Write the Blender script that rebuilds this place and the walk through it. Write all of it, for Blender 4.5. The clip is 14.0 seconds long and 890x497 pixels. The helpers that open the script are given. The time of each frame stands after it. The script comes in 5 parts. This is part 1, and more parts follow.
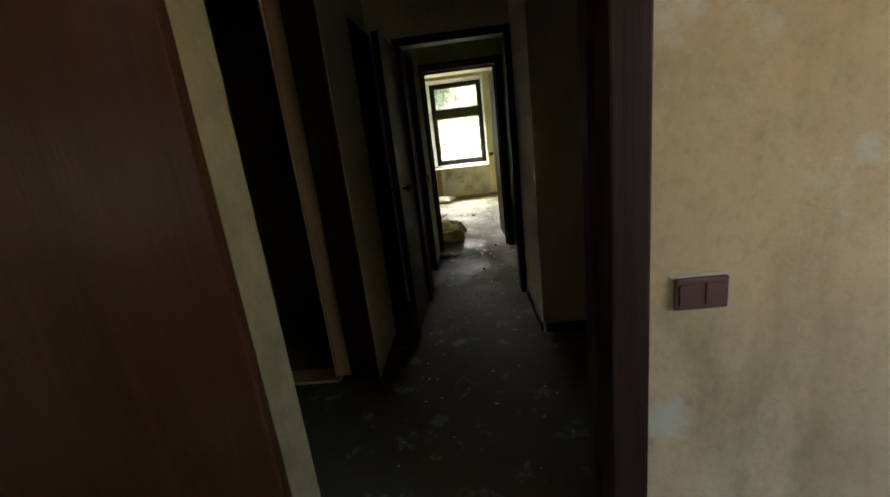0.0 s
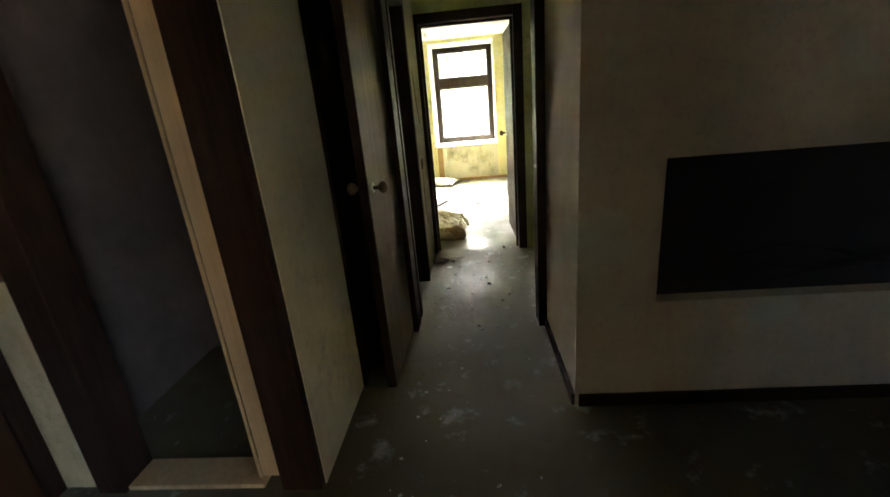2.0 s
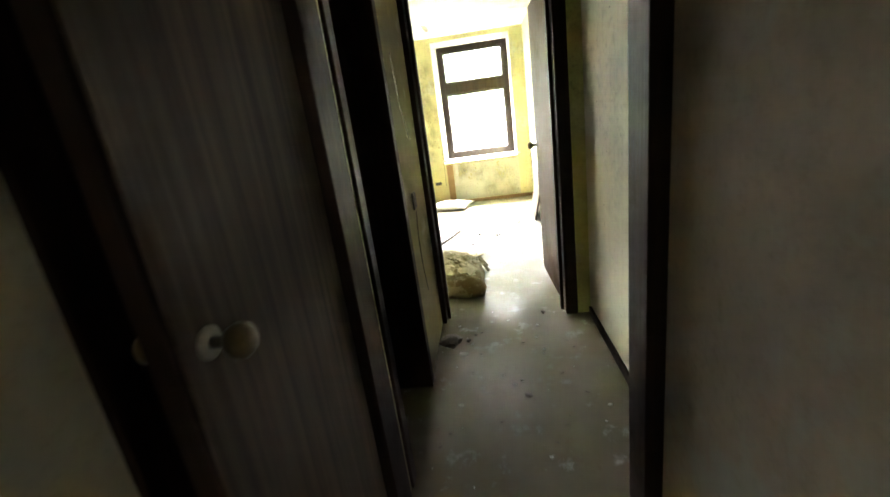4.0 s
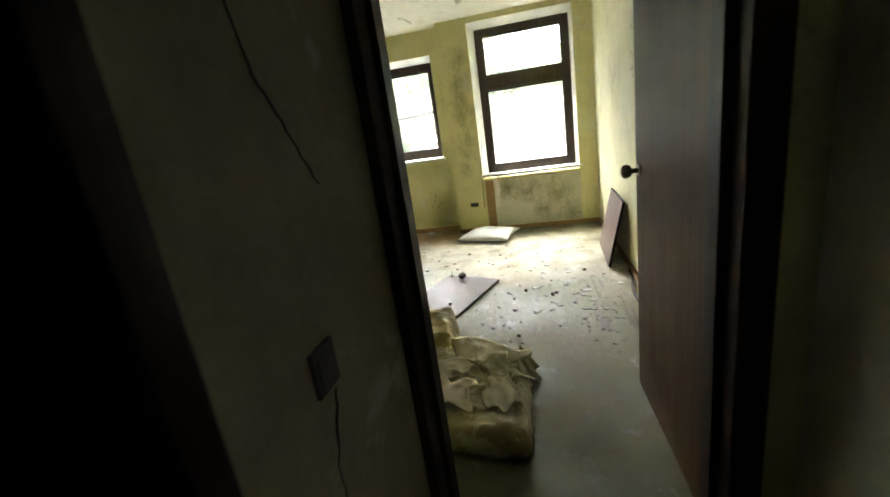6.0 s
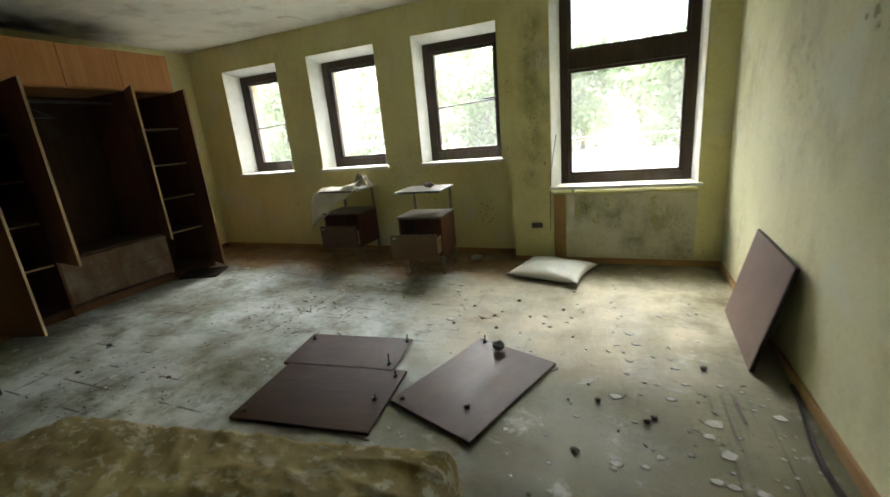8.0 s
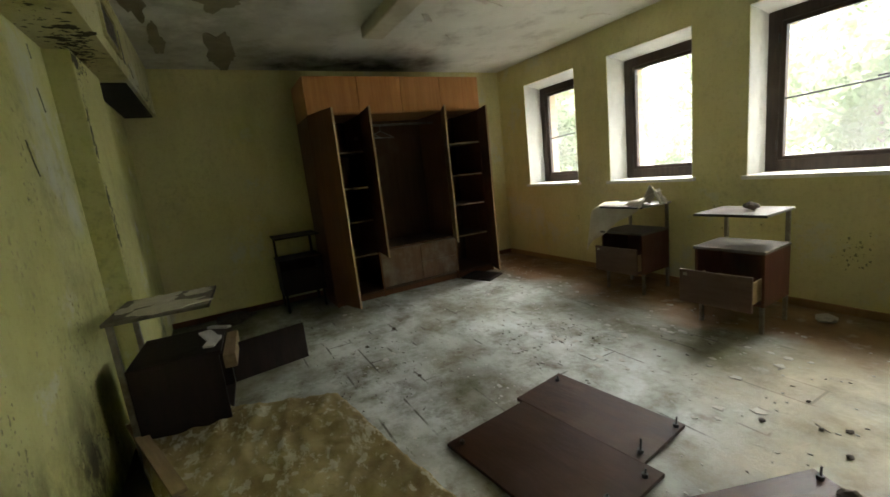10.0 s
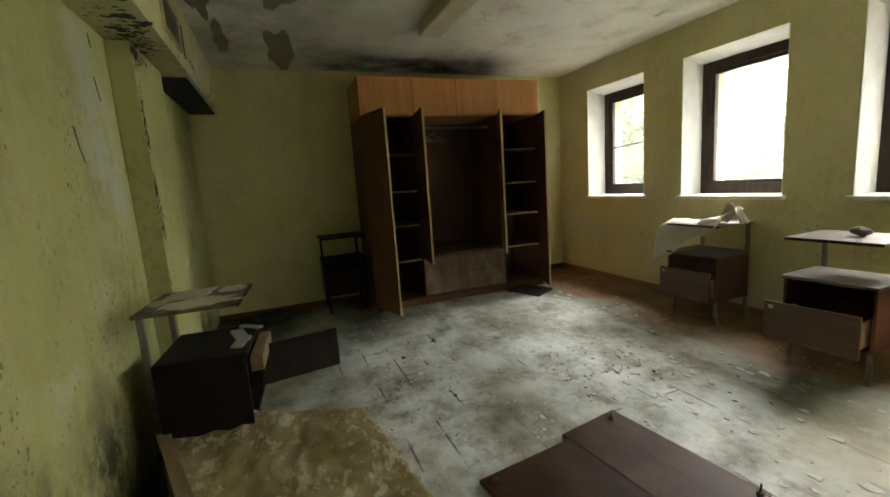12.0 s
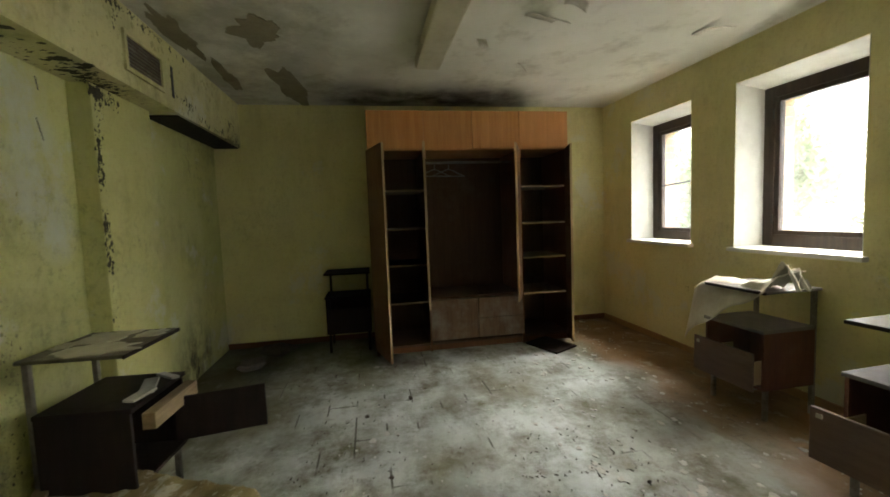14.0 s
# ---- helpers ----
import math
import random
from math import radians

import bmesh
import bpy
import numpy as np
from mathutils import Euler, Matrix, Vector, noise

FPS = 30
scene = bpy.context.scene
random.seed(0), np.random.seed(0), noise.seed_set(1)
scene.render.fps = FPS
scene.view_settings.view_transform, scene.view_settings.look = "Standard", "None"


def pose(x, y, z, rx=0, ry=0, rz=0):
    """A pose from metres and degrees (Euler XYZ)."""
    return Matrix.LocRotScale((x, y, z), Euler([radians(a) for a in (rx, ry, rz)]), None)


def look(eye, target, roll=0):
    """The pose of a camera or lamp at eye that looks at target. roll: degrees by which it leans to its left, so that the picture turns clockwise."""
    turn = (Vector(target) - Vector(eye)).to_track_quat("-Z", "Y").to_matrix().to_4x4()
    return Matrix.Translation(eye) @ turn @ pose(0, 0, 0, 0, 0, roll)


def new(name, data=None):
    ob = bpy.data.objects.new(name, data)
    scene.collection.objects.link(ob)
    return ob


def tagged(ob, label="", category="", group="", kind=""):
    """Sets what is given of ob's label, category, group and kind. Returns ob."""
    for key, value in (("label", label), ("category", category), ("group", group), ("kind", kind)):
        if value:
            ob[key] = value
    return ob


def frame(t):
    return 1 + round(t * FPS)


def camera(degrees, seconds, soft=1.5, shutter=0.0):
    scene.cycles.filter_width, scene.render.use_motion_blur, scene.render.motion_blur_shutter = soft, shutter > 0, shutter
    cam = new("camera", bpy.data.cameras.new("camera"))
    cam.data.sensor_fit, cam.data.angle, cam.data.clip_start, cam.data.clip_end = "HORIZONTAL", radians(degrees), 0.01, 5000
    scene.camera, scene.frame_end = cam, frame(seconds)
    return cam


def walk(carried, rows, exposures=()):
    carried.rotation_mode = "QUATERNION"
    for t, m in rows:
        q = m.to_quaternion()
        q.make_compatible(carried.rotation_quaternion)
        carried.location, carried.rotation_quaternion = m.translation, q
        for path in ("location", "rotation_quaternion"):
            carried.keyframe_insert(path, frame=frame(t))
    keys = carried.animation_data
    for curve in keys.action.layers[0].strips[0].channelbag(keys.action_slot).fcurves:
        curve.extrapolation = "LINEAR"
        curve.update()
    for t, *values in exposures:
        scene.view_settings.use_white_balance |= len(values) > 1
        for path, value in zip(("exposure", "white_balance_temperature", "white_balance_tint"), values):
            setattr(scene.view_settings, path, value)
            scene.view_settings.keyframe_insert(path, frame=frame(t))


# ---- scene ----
cam = camera(93.3, 14.0, soft=1.6, shutter=0.35)
PATH = [
    (0, (0.029, 3.204, 1.331), (-0.113, 5.13, 0.813), -6.8),
    (0.5, (0.065, 3.405, 1.338), (-0.158, 5.321, 0.811), -6.25),
    (1, (0.059, 3.687, 1.35), (-0.029, 5.611, 0.811), -6.2),
    (1.5, (0.051, 3.934, 1.333), (0.003, 5.844, 0.743), -6.4),
    (2, (0.04, 4.164, 1.329), (-0.122, 6.055, 0.697), -5.1),
    (2.5, (-0.011, 4.457, 1.322), (-0.162, 6.346, 0.681), -5.5),
    (3, (-0.006, 4.765, 1.289), (-0.207, 6.655, 0.665), -6.9),
    (5.5, (0.03, 6.67, 1.283), (-0.274, 8.575, 0.757), -7.6),
    (6, (0.01, 7.031, 1.282), (-0.446, 8.904, 0.748), -8.3),
    (6.5, (0.004, 7.38, 1.288), (-0.516, 9.233, 0.741), -6.9),
    (7, (-0.002, 7.73, 1.294), (-0.559, 9.568, 0.737), -4.3),
    (7.5, (0.007, 7.993, 1.308), (-0.693, 9.78, 0.745), -5.4),
    (8, (-0.074, 8.344, 1.255), (-0.84, 10.113, 0.723), -5.2),
    (8.5, (-0.128, 8.663, 1.175), (-1.188, 10.299, 0.725), -7.6),
    (9, (-0.186, 8.79, 1.254), (-1.681, 10.051, 0.835), -7.2),
    (11.5, (-0.263, 8.817, 1.221), (-2.079, 9.589, 0.89), -5.2),
    (12, (-0.387, 8.91, 1.219), (-2.235, 9.612, 0.916), -4.0),
    (12.5, (-0.353, 9.172, 1.222), (-2.264, 9.714, 0.984), -3.8),
    (13, (-0.359, 9.34, 1.266), (-2.317, 9.688, 1.051), -3.0),
    (13.5, (-0.439, 9.515, 1.253), (-2.403, 9.838, 1.053), -2.4),
    (14, (-0.52, 9.676, 1.276), (-2.483, 10.025, 1.124), -2.2),
]
EXPOSURES = [(0.0,3.85,6500,10),(0.5,4.3,6500,10),(1.0,5.15,6500,10),(2.0,6.15,6500,10),(3.2,6.75,6400,10),(5.3,5.1,6200,9),(6.0,4.35,6150,9),(6.5,3.8,6100,8),(8.0,3.35,6100,8),(9.0,3.3,6200,9),(11.5,3.6,6450,11),(14.0,3.62,6450,11)]
walk(cam, [(t, look(eye, target, roll)) for t, eye, target, roll in PATH], EXPOSURES)

# ---- light ----
world = bpy.data.worlds.new("world")
scene.world = world
world.use_nodes = True
wn = world.node_tree
sky = wn.nodes.new("ShaderNodeTexSky")
sky.sky_type, sky.sun_disc = "NISHITA", False
sky.sun_elevation, sky.sun_rotation = radians(54), radians(-13)
sky.air_density, sky.dust_density, sky.ozone_density = 1.0, 6.0, 1.0
wn.links.new(sky.outputs[0], wn.nodes["Background"].inputs[0])
wn.nodes["Background"].inputs[1].default_value = 0.14
sun = new("sun", bpy.data.lights.new("sun", "SUN"))
sun.data.energy, sun.data.angle, sun.data.color = 1.5, radians(56), (1.0, 0.985, 0.92)
sun.matrix_world = look((-8, 40, 49), (0, 6, 0))


# ---- materials ----
def nodes_of(name):
    m = bpy.data.materials.new(name)
    m.use_nodes = True
    return m, m.node_tree, m.node_tree.nodes["Principled BSDF"]


def link(nt, a, b):
    nt.links.new(a, b)


def coords(nt, scale=(1, 1, 1), turn=(0, 0, 0)):
    tc, mp = nt.nodes.new("ShaderNodeTexCoord"), nt.nodes.new("ShaderNodeMapping")
    mp.inputs["Scale"].default_value = scale
    mp.inputs["Rotation"].default_value = turn
    link(nt, tc.outputs["Object"], mp.inputs[0])
    return mp.outputs[0]


def noise_tex(nt, vec, scale, detail=6, rough=0.6, lo=0.4, hi=0.6):
    n, r = nt.nodes.new("ShaderNodeTexNoise"), nt.nodes.new("ShaderNodeMapRange")
    n.inputs["Scale"].default_value, n.inputs["Detail"].default_value, n.inputs["Roughness"].default_value = scale, detail, rough
    link(nt, vec, n.inputs["Vector"])
    link(nt, n.outputs[0], r.inputs[0])
    r.inputs[1].default_value, r.inputs[2].default_value = lo, hi
    return r.outputs[0]


def mix(nt, fac, a, b, mode="MIX"):
    n = nt.nodes.new("ShaderNodeMix")
    n.data_type, n.blend_type = "RGBA", mode
    for sock, v in ((n.inputs[0], fac), (n.inputs[6], a), (n.inputs[7], b)):
        if isinstance(v, (tuple, list)):
            sock.default_value = (*v, 1)
        elif isinstance(v, (int, float)):
            sock.default_value = v
        else:
            link(nt, v, sock)
    return n.outputs[2]


def calc(nt, op, a, b=0.0):
    n = nt.nodes.new("ShaderNodeMath")
    n.operation, n.use_clamp = op, True
    for sock, v in ((n.inputs[0], a), (n.inputs[1], b)):
        if isinstance(v, (int, float)):
            sock.default_value = v
        else:
            link(nt, v, sock)
    return n.outputs[0]


def bump(nt, p, height, strength=0.3, distance=0.01):
    b = nt.nodes.new("ShaderNodeBump")
    b.inputs["Strength"].default_value, b.inputs["Distance"].default_value = strength, distance
    link(nt, height, b.inputs["Height"])
    link(nt, b.outputs[0], p.inputs["Normal"])


def within(nt, vec, axis, lo, hi, soft=0.1):
    """1 where the coordinate lies between lo and hi."""
    s = nt.nodes.new("ShaderNodeSeparateXYZ")
    link(nt, vec, s.inputs[0])
    a, b = nt.nodes.new("ShaderNodeMapRange"), nt.nodes.new("ShaderNodeMapRange")
    for n, (e0, e1) in ((a, (lo - soft, lo + soft)), (b, (hi + soft, hi - soft))):
        link(nt, s.outputs[axis], n.inputs[0])
        n.inputs[1].default_value, n.inputs[2].default_value = e0, e1
    return calc(nt, "MULTIPLY", a.outputs[0], b.outputs[0])


def plaster(name, base, pale, stain, mould=0.0, rough=0.9, streak=0.35, smudge=0.0, spots=()):
    """Old painted plaster: blotches, run-down stains, mould specks, single soft spots (place, radius, colour) and fine relief."""
    m, nt, p = nodes_of(name)
    v = coords(nt)
    c = mix(nt, noise_tex(nt, v, 1.3, 5, 0.6, 0.35, 0.7), base, pale)
    c = mix(nt, calc(nt, "MULTIPLY", noise_tex(nt, coords(nt, (1.6, 1.6, 0.35)), 2.2, 8, 0.7, 0.52, 0.78), streak), c, stain)
    c = mix(nt, calc(nt, "MULTIPLY", noise_tex(nt, v, 38, 4, 0.7, 0.52, 0.72), 0.34), c, stain)
    if smudge:
        s = calc(nt, "MULTIPLY", noise_tex(nt, v, 2.1, 4, 0.55, 0.45, 0.68), noise_tex(nt, coords(nt, (1, 1, 0.6)), 7.5, 8, 0.75, 0.40, 0.66))
        c = mix(nt, calc(nt, "MULTIPLY", s, smudge), c, (0.17, 0.155, 0.07))
        worn = calc(nt, "MULTIPLY", noise_tex(nt, coords(nt, (1, 1, 1), (0.4, 0.9, 0.2)), 1.7, 9, 0.68, 0.57, 0.63), 0.55)
        c = mix(nt, worn, c, (0.60, 0.62, 0.52))
    if mould:
        patches = calc(nt, "MULTIPLY", noise_tex(nt, v, 1.15, 3, 0.5, 0.52, 0.66), noise_tex(nt, coords(nt, (1, 1, 0.85)), 19, 8, 0.8, 0.5, 0.68))
        c = mix(nt, calc(nt, "MULTIPLY", patches, mould), c, (0.045, 0.05, 0.03))
    for place, radius, tone in spots:
        d, r = nt.nodes.new("ShaderNodeVectorMath"), nt.nodes.new("ShaderNodeMapRange")
        d.operation = "DISTANCE"
        link(nt, v, d.inputs[0])
        d.inputs[1].default_value = place
        link(nt, d.outputs["Value"], r.inputs[0])
        r.inputs[1].default_value, r.inputs[2].default_value = radius, radius * 0.25
        c = mix(nt, calc(nt, "MULTIPLY", r.outputs[0], noise_tex(nt, coords(nt, (1, 1, 0.6)), 7.0, 8, 0.75, 0.38, 0.60)), c, tone)
    link(nt, c, p.inputs["Base Color"])
    p.inputs["Roughness"].default_value = rough
    bump(nt, p, noise_tex(nt, v, 55, 6, 0.7, 0.3, 0.7), 0.22, 0.004)
    return m


def wood(name, dark, light, rough=0.45, grain=(14, 14, 0.8), dirt=0.15, relief=0.12, spec=0.28):
    m, nt, p = nodes_of(name)
    p.inputs["Specular IOR Level"].default_value = spec
    v = coords(nt, grain)
    c = mix(nt, noise_tex(nt, v, 2.6, 8, 0.65, 0.32, 0.68), dark, light)
    d = noise_tex(nt, coords(nt), 3.1, 7, 0.7, 0.5, 0.75)
    c = mix(nt, calc(nt, "MULTIPLY", d, dirt), c, (0.30, 0.28, 0.23))
    link(nt, c, p.inputs["Base Color"])
    r = nt.nodes.new("ShaderNodeMapRange")
    link(nt, d, r.inputs[0])
    r.inputs[3].default_value, r.inputs[4].default_value = rough, min(1, rough + 0.3)
    link(nt, r.outputs[0], p.inputs["Roughness"])
    bump(nt, p, noise_tex(nt, v, 6, 5, 0.6, 0.3, 0.7), relief, 0.003)
    return m


def plain(name, base, other, rough=0.6, metal=0.0, scale=9.0, relief=0.15):
    m, nt, p = nodes_of(name)
    v = coords(nt)
    c = mix(nt, noise_tex(nt, v, scale, 7, 0.7, 0.35, 0.7), base, other)
    link(nt, c, p.inputs["Base Color"])
    p.inputs["Roughness"].default_value, p.inputs["Metallic"].default_value = rough, metal
    bump(nt, p, noise_tex(nt, v, scale * 4, 6, 0.7, 0.3, 0.7), relief, 0.004)
    return m


ROT = (0.045, 0.04, 0.015)
M_ROOM = plaster("room_plaster", (0.53, 0.52, 0.205), (0.60, 0.595, 0.29), (0.33, 0.30, 0.10), 0.45, smudge=0.5)
M_ROOM_PALE = plaster("pale_room_plaster", (0.58, 0.57, 0.34), (0.66, 0.65, 0.44), (0.38, 0.35, 0.16), 0.45, smudge=0.5)
M_ROOM_DAMP = plaster("damp_room_plaster", (0.51, 0.51, 0.19), (0.58, 0.585, 0.28), (0.32, 0.30, 0.09), 0.5, smudge=0.6, spots=[((x, 8.2, z), r, ROT) for x, z, r in ((-2.28, 0.18, 0.5), (-1.72, 0.3, 0.32), (-3.5, 0.25, 0.4), (-4.3, 0.1, 0.5))] + [((x, 8.2, z), r, (0.57, 0.60, 0.50)) for x, z, r in ((-2.68, 1.9, 0.2), (-2.72, 1.68, 0.22), (-2.76, 1.42, 0.24), (-2.84, 1.25, 0.16))])
M_ROOM_WINDOW = plaster("window_wall_plaster", (0.64, 0.60, 0.285), (0.71, 0.67, 0.37), (0.42, 0.37, 0.15), 0.3, smudge=0.3, spots=[((x, 12.2, z), r, (0.30, 0.28, 0.14)) for x, z, r in ((-0.84, 0.78, 0.12), (-0.79, 1.04, 0.17), (-0.81, 1.17, 0.10), (-0.76, 1.42, 0.20), (-0.82, 1.60, 0.13), (-0.78, 1.78, 0.19), (-0.81, 2.06, 0.16))])
M_ROOM_CLEAN = plaster("room_plaster_dry", (0.64, 0.60, 0.285), (0.71, 0.67, 0.37), (0.42, 0.37, 0.15), 0.25, smudge=0.25)
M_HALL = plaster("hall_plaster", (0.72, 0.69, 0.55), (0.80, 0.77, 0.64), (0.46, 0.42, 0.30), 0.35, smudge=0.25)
# darker, browner base of the hall plaster for the wall by the side doorway
M_HALL_DARKER = plaster("darker_hall_plaster", (0.29, 0.26, 0.15), (0.38, 0.345, 0.21), (0.16, 0.135, 0.07), 0.4, smudge=0.4)
M_HALL_BROWN = plaster("brown_grey_hall_plaster", (0.62, 0.52, 0.40), (0.70, 0.60, 0.47), (0.38, 0.30, 0.20), 0.35, smudge=0.3)
M_ENTRY = plaster("entry_plaster", (0.52, 0.39, 0.215), (0.64, 0.50, 0.30), (0.30, 0.20, 0.085), 0.5, 0.9, 0.85, 0.45)
M_WHITE = plain("white_reveal_paint", (0.74, 0.74, 0.68), (0.60, 0.60, 0.54), 0.6, 0, 6, 0.1)
M_FRAME = wood("dark_window_wood", (0.030, 0.020, 0.015), (0.060, 0.040, 0.028), 0.45, (16, 16, 1.2), 0.12)
M_CASING = wood("dark_brown_casing", (0.014, 0.0065, 0.0042), (0.032, 0.0155, 0.0095), 0.55, (14, 14, 0.8), 0.05, 0.2, 0.14)
M_RAW = wood("pale_jamb_wood", (0.42, 0.29, 0.155), (0.55, 0.39, 0.22), 0.6)
M_LEAF = wood("brown_door_veneer", (0.036, 0.019, 0.0085), (0.092, 0.050, 0.022), 0.5, (13, 13, 0.40), 0.04, 0.3, 0.08)
# veneer of the corridor door, lightened for the grazing light on its face
M_LEAF_LIT = wood("lit_door_veneer", (0.070, 0.050, 0.033), (0.19, 0.14, 0.095), 0.42, (13, 13, 0.40), 0.18)
M_REDLEAF = wood("reddish_door_veneer", (0.040, 0.015, 0.006), (0.066, 0.026, 0.011), 0.36, (9, 9, 0.5), 0.06, 0.3, 0.26)
M_ORANGE = wood("orange_wardrobe_veneer", (0.40, 0.175, 0.052), (0.52, 0.25, 0.085), 0.5, (10, 10, 0.7), 0.06)
M_WARDROBE = wood("brown_wardrobe_veneer", (0.128, 0.052, 0.0185), (0.175, 0.075, 0.028), 0.5, (10, 10, 0.7), 0.06)
M_INNER = wood("wardrobe_inside_board", (0.085, 0.045, 0.024), (0.125, 0.068, 0.036), 0.65, (9, 9, 0.7), 0.25)
M_DRAWER = wood("stained_drawer_board", (0.13, 0.075, 0.042), (0.21, 0.135, 0.085), 0.7, (9, 9, 0.7), 0.8)
M_EDGE = wood("pale_board_edge", (0.42, 0.30, 0.17), (0.52, 0.38, 0.22), 0.6)
M_CABINET = wood("red_brown_cabinet", (0.085, 0.030, 0.018), (0.13, 0.050, 0.028), 0.5, (8, 8, 1.5), 0.22)
M_CABFRONT = wood("greyish_drawer_front", (0.11, 0.066, 0.046), (0.155, 0.098, 0.070), 0.55, (2, 12, 12), 0.3)
M_DARKCAB = wood("black_brown_cabinet", (0.012, 0.0065, 0.005), (0.024, 0.013, 0.009), 0.6, (8, 8, 1.5), 0.05)
M_TOP = plain("grey_laminate", (0.17, 0.15, 0.13), (0.10, 0.085, 0.07), 0.5, 0, 7, 0.1)
M_FLAKED = plain("flaking_laminate", (0.22, 0.20, 0.15), (0.09, 0.075, 0.05), 0.8, 0, 12, 0.6)
M_CREAM = plain("cream_laminate", (0.62, 0.59, 0.46), (0.44, 0.41, 0.29), 0.75, 0, 9, 0.4)
M_LINING = plain("grey_beige_lining_paint", (0.33, 0.265, 0.13), (0.21, 0.16, 0.07), 0.8, 0, 7, 0.3)
M_TUBE = plain("dull_steel_tube", (0.30, 0.29, 0.26), (0.17, 0.14, 0.11), 0.45, 0.8, 20)
M_KNOB = plain("aged_brass_knob", (0.16, 0.12, 0.07), (0.09, 0.07, 0.045), 0.32, 0.9, 25)
M_ROSE = plain("pale_rosette_metal", (0.55, 0.52, 0.42), (0.40, 0.37, 0.28), 0.4, 0.7, 25)
M_BLACK = plain("black_plastic", (0.018, 0.016, 0.015), (0.035, 0.03, 0.028), 0.5)
M_SWITCH = plain("dark_red_switch_plastic", (0.10, 0.028, 0.020), (0.065, 0.022, 0.018), 0.5)
M_BOARD = wood("red_brown_board", (0.030, 0.0135, 0.007), (0.060, 0.026, 0.0135), 0.42, (2, 9, 9), 0.16, 0.25, 0.21)
M_BOARD_DARK = wood("dark_brown_board", (0.027, 0.012, 0.006), (0.047, 0.021, 0.0105), 0.42, (2, 9, 9), 0.06, 0.2, 0.14)
M_PILLOW = plain("white_pillow_cotton", (0.72, 0.72, 0.68), (0.60, 0.60, 0.55), 0.9, 0, 5, 0.15)


def make_mattress_material(name, ticking, brown, scraps):
    """Yellowed cloth under sharp-edged scraps of pale paper and paint."""
    m, nt, p = nodes_of(name)
    v = coords(nt)
    c = mix(nt, noise_tex(nt, v, 3.5, 8, 0.7, 0.38, 0.64), ticking, brown)
    s1 = noise_tex(nt, coords(nt, (1, 2.2, 1), (0, 0, 0.4)), 7.0, 10, 0.72, 0.54, 0.60)
    s2 = noise_tex(nt, coords(nt, (1, 1.4, 1), (0, 0, 0.6)), 13.0, 6, 0.6, 0.575, 0.59)
    c = mix(nt, calc(nt, "MULTIPLY", calc(nt, "MAXIMUM", s1, s2), 0.72), c, scraps)
    d = noise_tex(nt, v, 9.0, 8, 0.75, 0.60, 0.68)
    c = mix(nt, calc(nt, "MULTIPLY", d, 0.55), c, (0.07, 0.05, 0.02))
    link(nt, c, p.inputs["Base Color"])
    p.inputs["Roughness"].default_value = 0.92
    bump(nt, p, calc(nt, "ADD", calc(nt, "MULTIPLY", s1, 0.5), noise_tex(nt, v, 16, 9, 0.75, 0.3, 0.7)), 0.6, 0.008)
    return m


M_FOAM = make_mattress_material("yellowed_mattress_ticking", (0.36, 0.30, 0.135), (0.21, 0.155, 0.06), (0.56, 0.53, 0.39))
M_TORN = make_mattress_material("torn_dirty_cloth", (0.36, 0.31, 0.17), (0.21, 0.165, 0.075), (0.50, 0.46, 0.33))
M_PAPER = plain("peeled_wallpaper", (0.66, 0.64, 0.56), (0.50, 0.46, 0.34), 0.85, 0, 8, 0.3)
M_PAPER_BACK = plain("wallpaper_back", (0.46, 0.40, 0.27), (0.38, 0.32, 0.20), 0.9, 0, 8, 0.3)
M_ENAMEL = plain("grey_white_enamel", (0.62, 0.63, 0.60), (0.50, 0.50, 0.45), 0.3, 0, 4, 0.05)
M_DEBRIS = plain("dark_debris", (0.05, 0.042, 0.035), (0.11, 0.09, 0.07), 0.9, 0, 30, 0.6)
M_FLAKE = plain("plaster_flake", (0.54, 0.54, 0.50), (0.40, 0.39, 0.34), 0.9, 0, 15, 0.5)
M_SLATE = plain("grey_fibre_sheet", (0.135, 0.092, 0.074), (0.092, 0.062, 0.050), 0.55, 0, 6, 0.2)
M_LAMP = plain("cream_lamp_housing", (0.56, 0.52, 0.38), (0.44, 0.40, 0.26), 0.55, 0, 5, 0.1)
M_DUCT = plaster("mouldy_boxing", (0.55, 0.52, 0.25), (0.62, 0.59, 0.34), (0.24, 0.20, 0.08), 1.0, smudge=0.7)
M_LATH = wood("grey_brown_lath", (0.20, 0.14, 0.075), (0.30, 0.22, 0.125), 0.75, (2, 14, 14), 0.3)
M_ROTTEN = plain("black_rot", (0.012, 0.011, 0.007), (0.03, 0.026, 0.015), 1.0, 0, 12, 0.8)
M_TAN = plain("tan_bare_board", (0.36, 0.22, 0.09), (0.28, 0.17, 0.07), 0.8, 0, 9, 0.3)
M_HATCH = plain("blue_black_sheet", (0.022, 0.022, 0.028), (0.034, 0.032, 0.040), 0.5, 0, 6, 0.2)
M_BRICK = plain("yellow_brick", (0.46, 0.36, 0.20), (0.34, 0.24, 0.13), 0.9, 0, 14, 0.5)
M_MORTAR = plain("pale_mortar", (0.44, 0.41, 0.33), (0.34, 0.31, 0.25), 0.95, 0, 20, 0.5)
